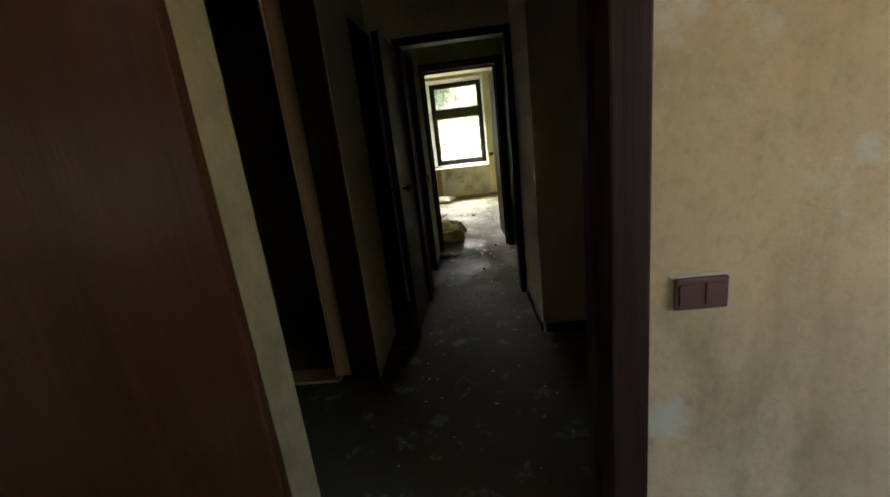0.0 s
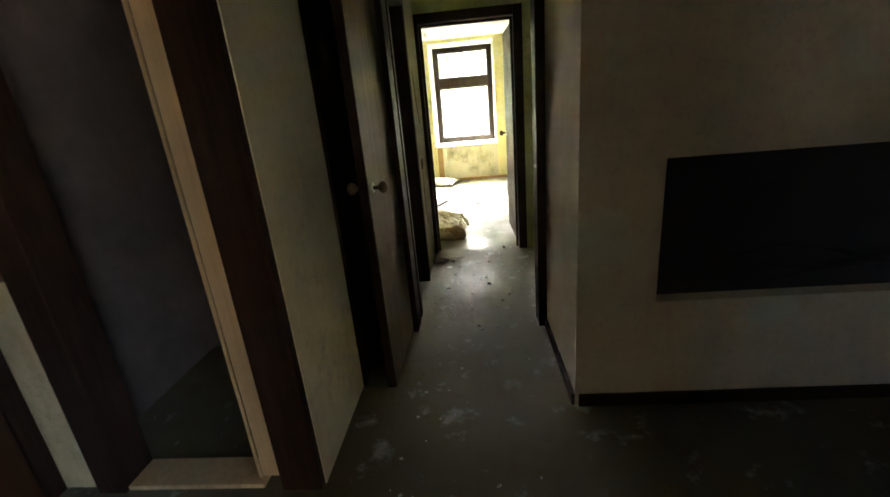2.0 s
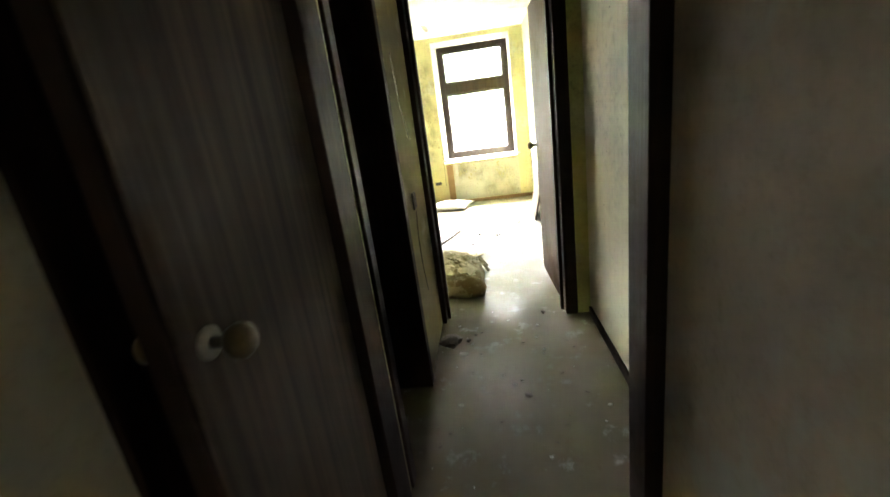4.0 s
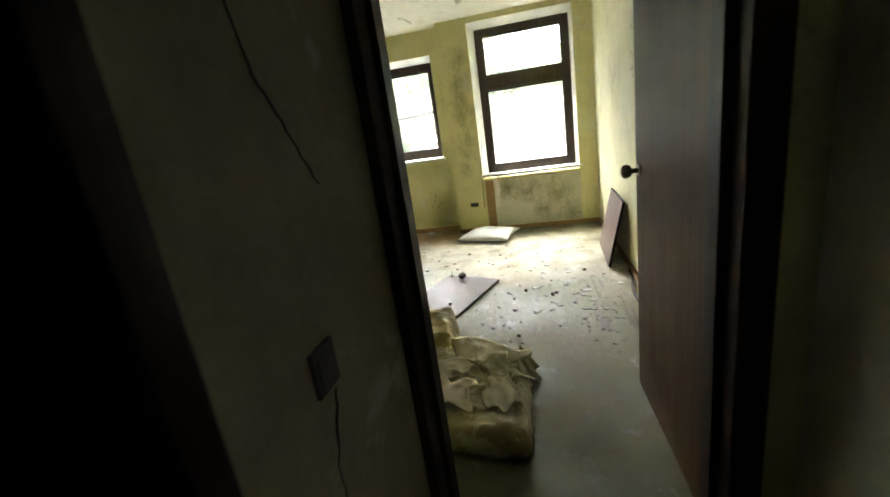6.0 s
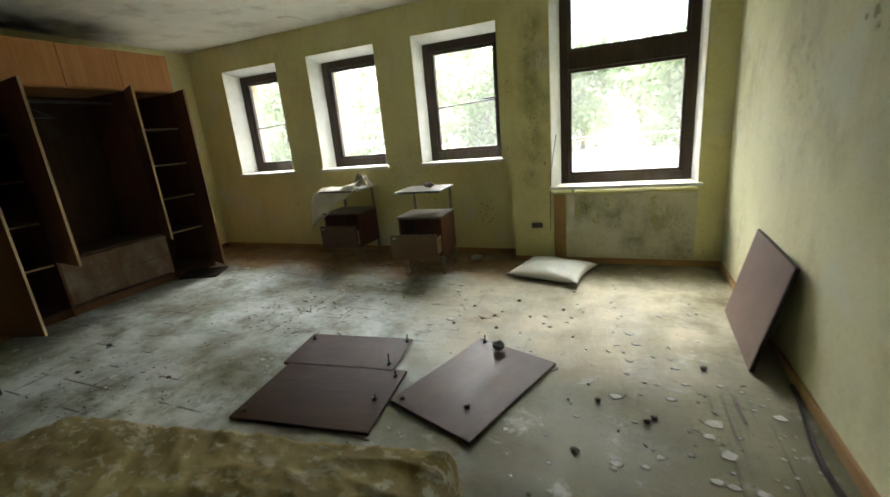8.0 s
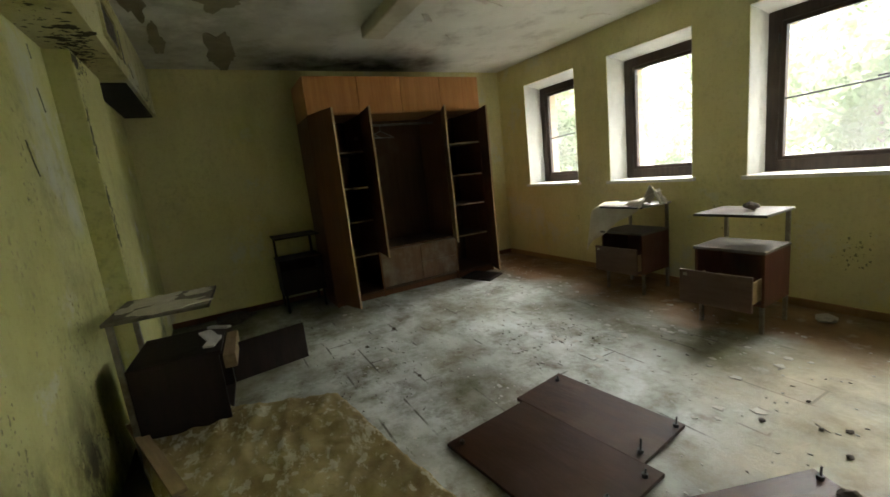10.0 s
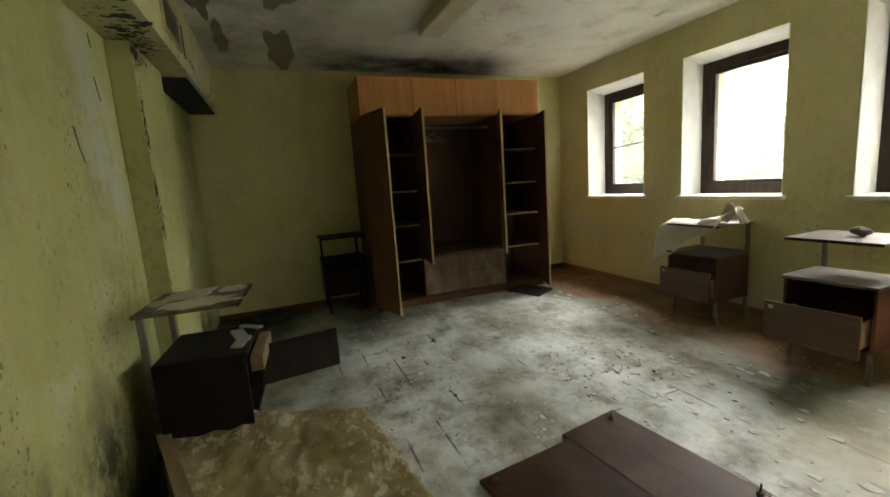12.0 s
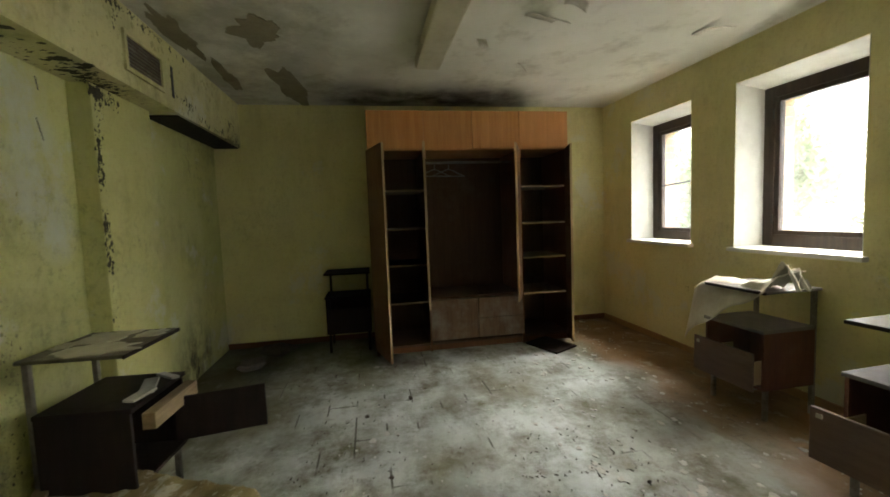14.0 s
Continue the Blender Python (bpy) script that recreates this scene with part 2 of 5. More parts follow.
M_PARAPET = plaster("grey_mouldy_plaster", (0.50, 0.485, 0.34), (0.60, 0.59, 0.46), (0.25, 0.235, 0.15), 0.8, smudge=0.9, spots=[((x, 12.185, z), r, (0.20, 0.19, 0.12)) for x, z, r in ((-0.36, 0.5, 0.16), (-0.12, 0.45, 0.18), (0.25, 0.42, 0.2), (0.05, 0.2, 0.16))])
M_BARK = plain("bark", (0.26, 0.23, 0.18), (0.17, 0.15, 0.11), 0.95, 0, 14, 0.7)
M_LEAVES = plain("leaves", (0.11, 0.17, 0.06), (0.08, 0.13, 0.045), 0.6, 0, 2, 0.1)
_nt = M_LEAVES.node_tree
_tr, _mx = _nt.nodes.new("ShaderNodeBsdfTranslucent"), _nt.nodes.new("ShaderNodeMixShader")
_tr.inputs[0].default_value, _mx.inputs[0].default_value = (0.38, 0.46, 0.26, 1), 0.6
link(_nt, _nt.nodes["Principled BSDF"].outputs[0], _mx.inputs[1])
link(_nt, _tr.outputs[0], _mx.inputs[2])
link(_nt, _mx.outputs[0], _nt.nodes["Material Output"].inputs[0])
M_BOUNCE_GROUND = plain("pale_bounce_ground", (0.42, 0.40, 0.34), (0.32, 0.31, 0.25), 0.95, 0, 1.5, 0.6)
M_CLOSET_SHADE = plain("shade_closet_plaster", (0.12, 0.09, 0.078), (0.075, 0.055, 0.048), 0.95, 0, 5, 0.3)


def make_floor_material():
    m, nt, p = nodes_of("dusty_floor")
    v = coords(nt)
    base = mix(nt, noise_tex(nt, v, 1.6, 7, 0.65, 0.35, 0.65), (0.104, 0.099, 0.052), (0.160, 0.152, 0.088))
    bare = mix(nt, noise_tex(nt, v, 2.5, 6, 0.6, 0.4, 0.65), (0.19, 0.112, 0.05), (0.27, 0.175, 0.088))
    # corridor and hall floor dimmed through its colour, where it came out too bright
    hall_dim = within(nt, v, 1, -1.0, 8.15, 0.12)
    base = mix(nt, calc(nt, "MULTIPLY", hall_dim, noise_tex(nt, v, 3.0, 7, 0.7, 0.1, 0.5)), base, (0.115, 0.102, 0.066))
    # bare brown linoleum along the window wall, uneven edge
    edge = nt.nodes.new("ShaderNodeTexNoise")
    edge.inputs["Scale"].default_value, edge.inputs["Detail"].default_value = 1.4, 5
    link(nt, v, edge.inputs["Vector"])
    shift = nt.nodes.new("ShaderNodeVectorMath")
    shift.operation = "MULTIPLY_ADD"
    link(nt, edge.outputs["Color"], shift.inputs[0])
    shift.inputs[1].default_value = (1.5, 1.5, 0)
    link(nt, v, shift.inputs[2])
    w = shift.outputs[0]
    strip = within(nt, w, 1, 12.36, 14.5, 0.16)
    strip = calc(nt, "MULTIPLY", strip, within(nt, w, 0, -4.6, -0.1, 0.4))
    c = mix(nt, strip, base, bare)
    # white plaster dust, thick in the middle of the room, in trodden drifts
    zone = calc(nt, "MULTIPLY", within(nt, w, 0, -4.0, -0.2, 0.7), within(nt, w, 1, 9.5, 12.3, 0.35))
    drift = noise_tex(nt, coords(nt, (0.7, 1.2, 1), (0, 0, 0.35)), 1.25, 6, 0.6, 0.30, 0.60)
    dust = calc(nt, "MULTIPLY", calc(nt, "MULTIPLY", noise_tex(nt, v, 2.6, 10, 0.74, 0.34, 0.56), drift), zone)
    c = mix(nt, calc(nt, "MULTIPLY", dust, 0.95), c, (0.60, 0.645, 0.63))
    thin = noise_tex(nt, v, 5.5, 8, 0.7, 0.57, 0.66)
    c = mix(nt, calc(nt, "MULTIPLY", thin, 0.5), c, (0.50, 0.51, 0.48))
    grime = noise_tex(nt, v, 3.7, 9, 0.75, 0.54, 0.70)
    c = mix(nt, calc(nt, "MULTIPLY", grime, 0.85), c, (0.095, 0.068, 0.036))
    scuff = calc(nt, "MULTIPLY", noise_tex(nt, coords(nt, (0.55, 1.5, 1), (0, 0, -0.2)), 16, 6, 0.7, 0.60, 0.66), noise_tex(nt, v, 1.9, 3, 0.5, 0.45, 0.6))
    c = mix(nt, calc(nt, "MULTIPLY", scuff, 0.75), c, (0.10, 0.085, 0.06))
    # pool of window light painted as paler floor in front of the tall window
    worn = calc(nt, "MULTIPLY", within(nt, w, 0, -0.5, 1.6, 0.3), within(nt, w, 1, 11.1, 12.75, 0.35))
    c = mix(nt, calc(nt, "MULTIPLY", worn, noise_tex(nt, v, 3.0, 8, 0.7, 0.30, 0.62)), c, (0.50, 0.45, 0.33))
    # darker floor colour in the corner below the boxing
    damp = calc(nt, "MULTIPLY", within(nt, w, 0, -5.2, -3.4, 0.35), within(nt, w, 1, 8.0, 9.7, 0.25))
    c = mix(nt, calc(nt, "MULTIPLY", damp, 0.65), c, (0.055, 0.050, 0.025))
    # broken joints of the slabs below
    b = nt.nodes.new("ShaderNodeTexBrick")
    b.offset = 0.5
    b.inputs["Scale"].default_value, b.inputs["Mortar Size"].default_value, b.inputs["Mortar Smooth"].default_value = 1.0, 0.006, 0.1
    b.inputs["Brick Width"].default_value, b.inputs["Row Height"].default_value = 0.94, 0.188
    b.inputs["Color1"].default_value = b.inputs["Color2"].default_value = (0, 0, 0, 1)
    b.inputs["Mortar"].default_value = (1, 1, 1, 1)
    step = nt.nodes.new("ShaderNodeVectorMath")
    step.operation = "ADD"
    link(nt, v, step.inputs[0])
    step.inputs[1].default_value = (0.1, 0.055, 0)
    link(nt, step.outputs[0], b.inputs["Vector"])
    joint = calc(nt, "MULTIPLY", b.outputs["Color"], calc(nt, "MULTIPLY", noise_tex(nt, v, 3.1, 3, 0.5, 0.55, 0.60), zone))
    c = mix(nt, calc(nt, "MULTIPLY", joint, 0.8), c, (0.05, 0.04, 0.03))
    # a scraped track along the side wall
    track = calc(nt, "MULTIPLY", within(nt, v, 0, 0.30, 0.56, 0.02), within(nt, v, 1, 9.45, 10.3, 0.04))
    lines = noise_tex(nt, coords(nt, (26, 0.8, 1)), 1.0, 3, 0.6, 0.53, 0.60)
    c = mix(nt, calc(nt, "MULTIPLY", calc(nt, "MULTIPLY", track, lines), 0.9), c, (0.045, 0.035, 0.025))
    link(nt, c, p.inputs["Base Color"])
    r = nt.nodes.new("ShaderNodeMapRange")
    link(nt, noise_tex(nt, v, 2.0, 6, 0.6, 0.4, 0.6), r.inputs[0])
    r.inputs[3].default_value, r.inputs[4].default_value = 0.45, 0.75
    link(nt, r.outputs[0], p.inputs["Roughness"])
    gloss = calc(nt, "SUBTRACT", 0.24, calc(nt, "MULTIPLY", hall_dim, 0.17))
    link(nt, gloss, p.inputs["Specular IOR Level"])
    bump(nt, p, calc(nt, "ADD", noise_tex(nt, v, 14, 9, 0.75, 0.3, 0.7), calc(nt, "MULTIPLY", thin, 0.6)), 0.35, 0.006)
    return m


def make_ceiling_material():
    m, nt, p = nodes_of("stained_ceiling_paint")
    v = coords(nt)
    c = mix(nt, noise_tex(nt, v, 1.1, 6, 0.6, 0.35, 0.65), (0.59, 0.58, 0.48), (0.73, 0.72, 0.63))
    c = mix(nt, calc(nt, "MULTIPLY", noise_tex(nt, v, 2.4, 8, 0.7, 0.52, 0.7), 0.55), c, (0.26, 0.23, 0.14))
    soot = calc(nt, "MULTIPLY", within(nt, v, 0, -5.2, -4.45, 0.25), within(nt, v, 1, 9.3, 11.35, 0.3))
    c = mix(nt, calc(nt, "MULTIPLY", soot, noise_tex(nt, v, 3.0, 6, 0.6, 0.22, 0.62)), c, (0.06, 0.056, 0.04))
    side = calc(nt, "MULTIPLY", within(nt, v, 0, -5.2, -1.6, 0.4), within(nt, v, 1, 8.0, 9.6, 0.4))
    c = mix(nt, calc(nt, "MULTIPLY", calc(nt, "MULTIPLY", side, noise_tex(nt, v, 1.8, 7, 0.7, 0.42, 0.6)), 0.5), c, (0.20, 0.18, 0.11))
    link(nt, c, p.inputs["Base Color"])
    p.inputs["Roughness"].default_value = 0.95
    bump(nt, p, noise_tex(nt, v, 20, 8, 0.7, 0.3, 0.7), 0.3, 0.005)
    return m


def make_glass():
    m, nt, p = nodes_of("window_glass")
    p.inputs["Transmission Weight"].default_value = 1.0
    p.inputs["Roughness"].default_value = 0.0
    p.inputs["IOR"].default_value = 1.45
    p.inputs["Base Color"].default_value = (0.97, 0.99, 0.97, 1)
    # a translucent film that puts haze over the view outside, uneven over the pane
    film, both = nt.nodes.new("ShaderNodeBsdfTranslucent"), nt.nodes.new("ShaderNodeMixShader")
    film.inputs[0].default_value = (0.82, 0.84, 0.80, 1)
    r = nt.nodes.new("ShaderNodeMapRange")
    link(nt, noise_tex(nt, coords(nt), 2.2, 6, 0.6, 0.3, 0.7), r.inputs[0])
    r.inputs[3].default_value, r.inputs[4].default_value = 0.012, 0.05
    link(nt, r.outputs[0], both.inputs[0])
    link(nt, p.outputs[0], both.inputs[1])
    link(nt, film.outputs[0], both.inputs[2])
    link(nt, both.outputs[0], nt.nodes["Material Output"].inputs[0])
    return m


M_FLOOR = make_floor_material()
M_CEIL = make_ceiling_material()
M_GLASS = make_glass()


# ---- building blocks ----
def box(bm, x0, x1, y0, y1, z0, z1, bevel=0.0):
    """A box, its edges rounded if bevel is given."""
    made = bmesh.ops.create_cube(bm, size=1)["verts"]
    for v in made:
        v.co = Vector((x0 + (v.co.x + 0.5) * (x1 - x0), y0 + (v.co.y + 0.5) * (y1 - y0), z0 + (v.co.z + 0.5) * (z1 - z0)))
    if bevel:
        edges = list({e for v in made for e in v.link_edges})
        bmesh.ops.bevel(bm, geom=edges, offset=bevel, segments=2, profile=0.6, affect="EDGES")
    return bm


def boxes(*dims, bevel=0.0):
    bm = bmesh.new()
    for d in dims:
        box(bm, *d, bevel=bevel)
    return bm


def rod(bm, a, b, r, n=10):
    """A round bar from a to b."""
    a, b = Vector(a), Vector(b)
    turn = (b - a).to_track_quat("Z", "Y").to_matrix().to_4x4()
    bmesh.ops.create_cone(bm, cap_ends=True, segments=n, radius1=r, radius2=r, depth=(b - a).length,
                          matrix=Matrix.Translation((a + b) / 2) @ turn)
    return bm


def rods(r, *pairs, n=10):
    bm = bmesh.new()
    for a, b in pairs:
        rod(bm, a, b, r, n)
    return bm


def lathe(profile, n=20):
    """A turned shape from (radius, height) pairs."""
    bm = bmesh.new()
    rings = []
    for r, z in profile:
        rings.append([bm.verts.new((r * math.cos(2 * math.pi * i / n), r * math.sin(2 * math.pi * i / n), z)) for i in range(n)])
    for lo, hi in zip(rings, rings[1:]):
        for i in range(n):
            bm.faces.new((lo[i], lo[(i + 1) % n], hi[(i + 1) % n], hi[i]))
    bm.faces.new(list(reversed(rings[0])))
    bm.faces.new(rings[-1])
    return bm


def finish(bm, material, smooth=False):
    me = bpy.data.meshes.new("mesh")
    bmesh.ops.recalc_face_normals(bm, faces=bm.faces)
    bm.to_mesh(me)
    bm.free()
    me.materials.append(material)
    if smooth:
        me.polygons.foreach_set("use_smooth", [True] * len(me.polygons))
    return me


def part(name, bm, material, parent=None, label="", smooth=False):
    ob = new(name, finish(bm, material, smooth))
    ob.parent = parent
    return tagged(ob, label)


def thing(name, label, category, m=None, group="", kind=""):
    """An empty at the base of a thing, to which its parts belong."""
    ob = new(name)
    ob.empty_display_size = 0.1
    if m is not None:
        ob.matrix_basis = m
    return tagged(ob, label, category, group, kind)


def setting(name, bm, material, label, category):
    return tagged(part(name, bm, material), label, category, kind="structure")


def wall(bm, axis, a0, a1, d0, d1, z0, z1, openings=()):
    """A wall along x (axis 0) or y (axis 1) from a0 to a1, d0 to d1 thick, with openings (a, b, low, high)."""
    def put(p0, p1, lo, hi):
        if p1 - p0 > 1e-4 and hi - lo > 1e-4:
            box(bm, *((p0, p1, d0, d1) if axis == 0 else (d0, d1, p0, p1)), lo, hi)
    at = a0
    for a, b, lo, hi in sorted(openings):
        put(at, a, z0, z1)
        put(a, b, z0, lo)
        put(a, b, hi, z1)
        at = b
    put(at, a1, z0, z1)
    return bm


def sheet(nx, ny, place, thickness=0.0):
    """A grid of nx by ny cells whose points are place(u, v); with thickness it becomes a slab."""
    bm = bmesh.new()
    rows = [[bm.verts.new(place(i / nx, j / ny)) for i in range(nx + 1)] for j in range(ny + 1)]
    for j in range(ny):
        for i in range(nx):
            bm.faces.new((rows[j][i], rows[j][i + 1], rows[j + 1][i + 1], rows[j + 1][i]))
    if thickness:
        bm.normal_update()
        bmesh.ops.solidify(bm, geom=bm.faces[:], thickness=thickness)
    return bm


def rumple(p, scale, amount, seed=0.0):
    q = Vector(p) * scale + Vector((seed, seed * 1.7, seed * 0.3))
    return amount * (noise.noise(q) + 0.5 * noise.noise(q * 2.3) + 0.25 * noise.noise(q * 5.1))


# ---- the building ----
H = 2.46
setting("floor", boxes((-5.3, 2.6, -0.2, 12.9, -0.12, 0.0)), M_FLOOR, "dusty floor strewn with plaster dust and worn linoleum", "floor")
setting("ceiling", boxes((-5.3, 2.6, -0.2, 12.9, H, H + 0.12)), M_CEIL, "stained white ceiling with soot and peeling paint", "ceiling")

# room
W_OPEN = [(-4.545, -3.71), (-3.278, -2.42), (-2.0, -1.142)]
Z_LOW, Z_TOP = 0.962, 2.178
bm = bmesh.new()
wall(bm, 0, -5.27, -1.0, 12.40, 12.76, 0, H, [(a, b, Z_LOW - 0.03, Z_TOP) for a, b in W_OPEN])
setting("wall_north_1", bm, M_ROOM_CLEAN, "yellow plaster wall with three small window openings", "wall")
BW = (-0.65, 0.495, 0.64, 2.40)
bm = bmesh.new()
wall(bm, 0, -1.0, 0.90, 12.20, 12.80, 0, H, [(BW[0], BW[1], BW[2], BW[3])])
setting("wall_north_2", bm, M_ROOM_WINDOW, "projecting yellow plaster wall around the large window", "wall")
setting("wall_east_1", boxes((0.69, 0.89, 8.20, 12.20, 0, H)), M_ROOM_PALE, "yellow plaster side wall with black mould", "wall")
setting("wall_west_1", boxes((-5.27, -5.07, 8.20, 12.40, 0, H)), M_ROOM_CLEAN, "dim yellow plaster wall behind the wardrobe", "wall")
bm = bmesh.new()
wall(bm, 0, -5.27, 0.90, 8.02, 8.20, 0, H, [(-0.43, 0.50, 0, 2.06)])
setting("wall_south_1", bm, M_ROOM_DAMP, "yellow plaster wall stained with mould", "wall")
setting("pillar", boxes((-3.60, -3.0, 8.20, 8.31, 0, 2.03), bevel=0.008), M_ROOM, "yellow plaster pillar with a mouldy edge", "pillar")
duct = thing("boxing", "long plastered boxing under the ceiling, black with mould", "boxing", kind="structure")
part("front", boxes((-5.07, -0.75, 8.435, 8.455, 2.035, H)), M_DUCT, duct)
part("underside", boxes((-5.07, -0.75, 8.20, 8.435, 2.035, 2.055)), M_DUCT, duct)
part("end", boxes((-0.75, -0.73, 8.20, 8.455, 2.035, H)), M_DUCT, duct)
part("dark_gap", boxes((-5.06, -3.72, 8.215, 8.43, 2.026, 2.034)), M_ROTTEN, duct, "black rotten opening in the underside")
vent = part("vent", boxes((-3.45, -3.07, 8.455, 8.458, 2.135, 2.30)), M_SLATE, duct, "grey vent grille")
for k in range(7):
    part("slat", boxes((-3.44, -3.08, 8.4585, 8.464, 2.150 + 0.021 * k, 2.161 + 0.021 * k), bevel=0.001), M_TUBE, vent)
part("vent_frame", boxes((-3.475, -3.45, 8.455, 8.470, 2.11, 2.325), (-3.07, -3.045, 8.455, 8.470, 2.11, 2.325), (-3.45, -3.07, 8.455, 8.470, 2.11, 2.135), (-3.45, -3.07, 8.455, 8.470, 2.30, 2.325), bevel=0.002), M_DUCT, vent)
part("torn_slit", boxes((-3.625, -3.595, 8.4555, 8.459, 2.12, 2.32), bevel=0.001), M_BLACK, duct, "black slit in the boxing")

# corridor, closets and first room
bm = bmesh.new()
wall(bm, 0, -2.4, 2.4, 4.03, 4.33, 0, H, [(-0.58, 0.36, 0, 2.05)])
setting("wall_entry", bm, M_ENTRY, "stained beige plaster wall beside the doorway", "wall")
bm = bmesh.new()
wall(bm, 0, -1.82, -0.67, 5.38, 5.50, 0, H, [(-1.50, -0.76, 0, 2.05)])
setting("wall_closet", bm, M_ENTRY, "dull yellow plaster wall with a closet doorway", "wall")
setting("wall_hall_west", boxes((-1.82, -1.70, 4.33, 5.38, 0, H)), M_ENTRY, "dim plaster wall of the small hall", "wall")
bm = bmesh.new()
wall(bm, 1, 5.38, 6.52, -0.67, -0.60, 0, H)
setting("wall_corridor_west_1", bm, M_HALL, "greenish grey corridor wall", "wall")
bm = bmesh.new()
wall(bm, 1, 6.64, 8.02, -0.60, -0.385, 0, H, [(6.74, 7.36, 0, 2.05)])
setting("wall_corridor_west_2", bm, M_HALL_DARKER, "cracked corridor wall beside a black doorway", "wall")
bm = bmesh.new()
wall(bm, 0, 0.43, 2.4, 5.78, 6.52, 0, H, [(0.75, 1.72, 0.50, 1.085)])
setting("wall_hatch", bm, M_HALL_BROWN, "brown-grey plaster wall with a dark hatch", "wall")
setting("wall_corridor_east", boxes((0.58, 0.70, 6.64, 8.02, 0, H)), M_HALL, "pale corridor wall with damp specks", "wall")
bm = bmesh.new()
wall(bm, 0, -0.67, 0.70, 6.52, 6.64, 0, H, [(-0.43, 0.43, 0, 2.03)])
setting("wall_cross", bm, M_HALL, "plaster wall around the corridor doorway", "wall")
setting("wall_hall_east", boxes((2.4, 2.52, 4.33, 5.78, 0, H)), M_HALL, "dim plaster end wall", "wall")
setting("wall_back", boxes((-2.4, 2.4, 0.3, 0.5, 0, H)), M_ENTRY, "beige plaster back wall", "wall")
bm = bmesh.new()
wall(bm, 1, 0.3, 4.33, -2.52, -2.4, 0, H, [(1.3, 2.0, 0.98, 1.65)])
setting("wall_back_west", bm, M_ENTRY, "beige plaster side wall with an unseen window opening", "wall")
# the east opening is out of view, added to bring light into the hall
bm = bmesh.new()
wall(bm, 1, 0.3, 4.33, 2.4, 2.52, 0, H, [(0.6, 3.1, 0.6, 2.2)])
setting("wall_back_east", bm, M_ENTRY, "beige plaster side wall with an unseen window opening", "wall")
# closet walls carry the shade of the unlit inside in their dark colour
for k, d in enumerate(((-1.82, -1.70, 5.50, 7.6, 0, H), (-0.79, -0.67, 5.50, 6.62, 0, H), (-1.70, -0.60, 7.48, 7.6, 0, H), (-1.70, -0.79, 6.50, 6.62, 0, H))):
    setting("wall_closet_%d" % (k + 1), boxes(d), M_CLOSET_SHADE, "closet wall coloured dark for its unlit inside", "wall")
# dark sheet set into the hatch in place of the unlit space behind it
bm = bmesh.new()
wall(bm, 0, 0.752, 1.718, 5.845, 5.87, 0.502, 1.083)
setting("hatch_back", bm, M_HATCH, "blue-black sheet standing for the dark inside of the hatch", "hatch")


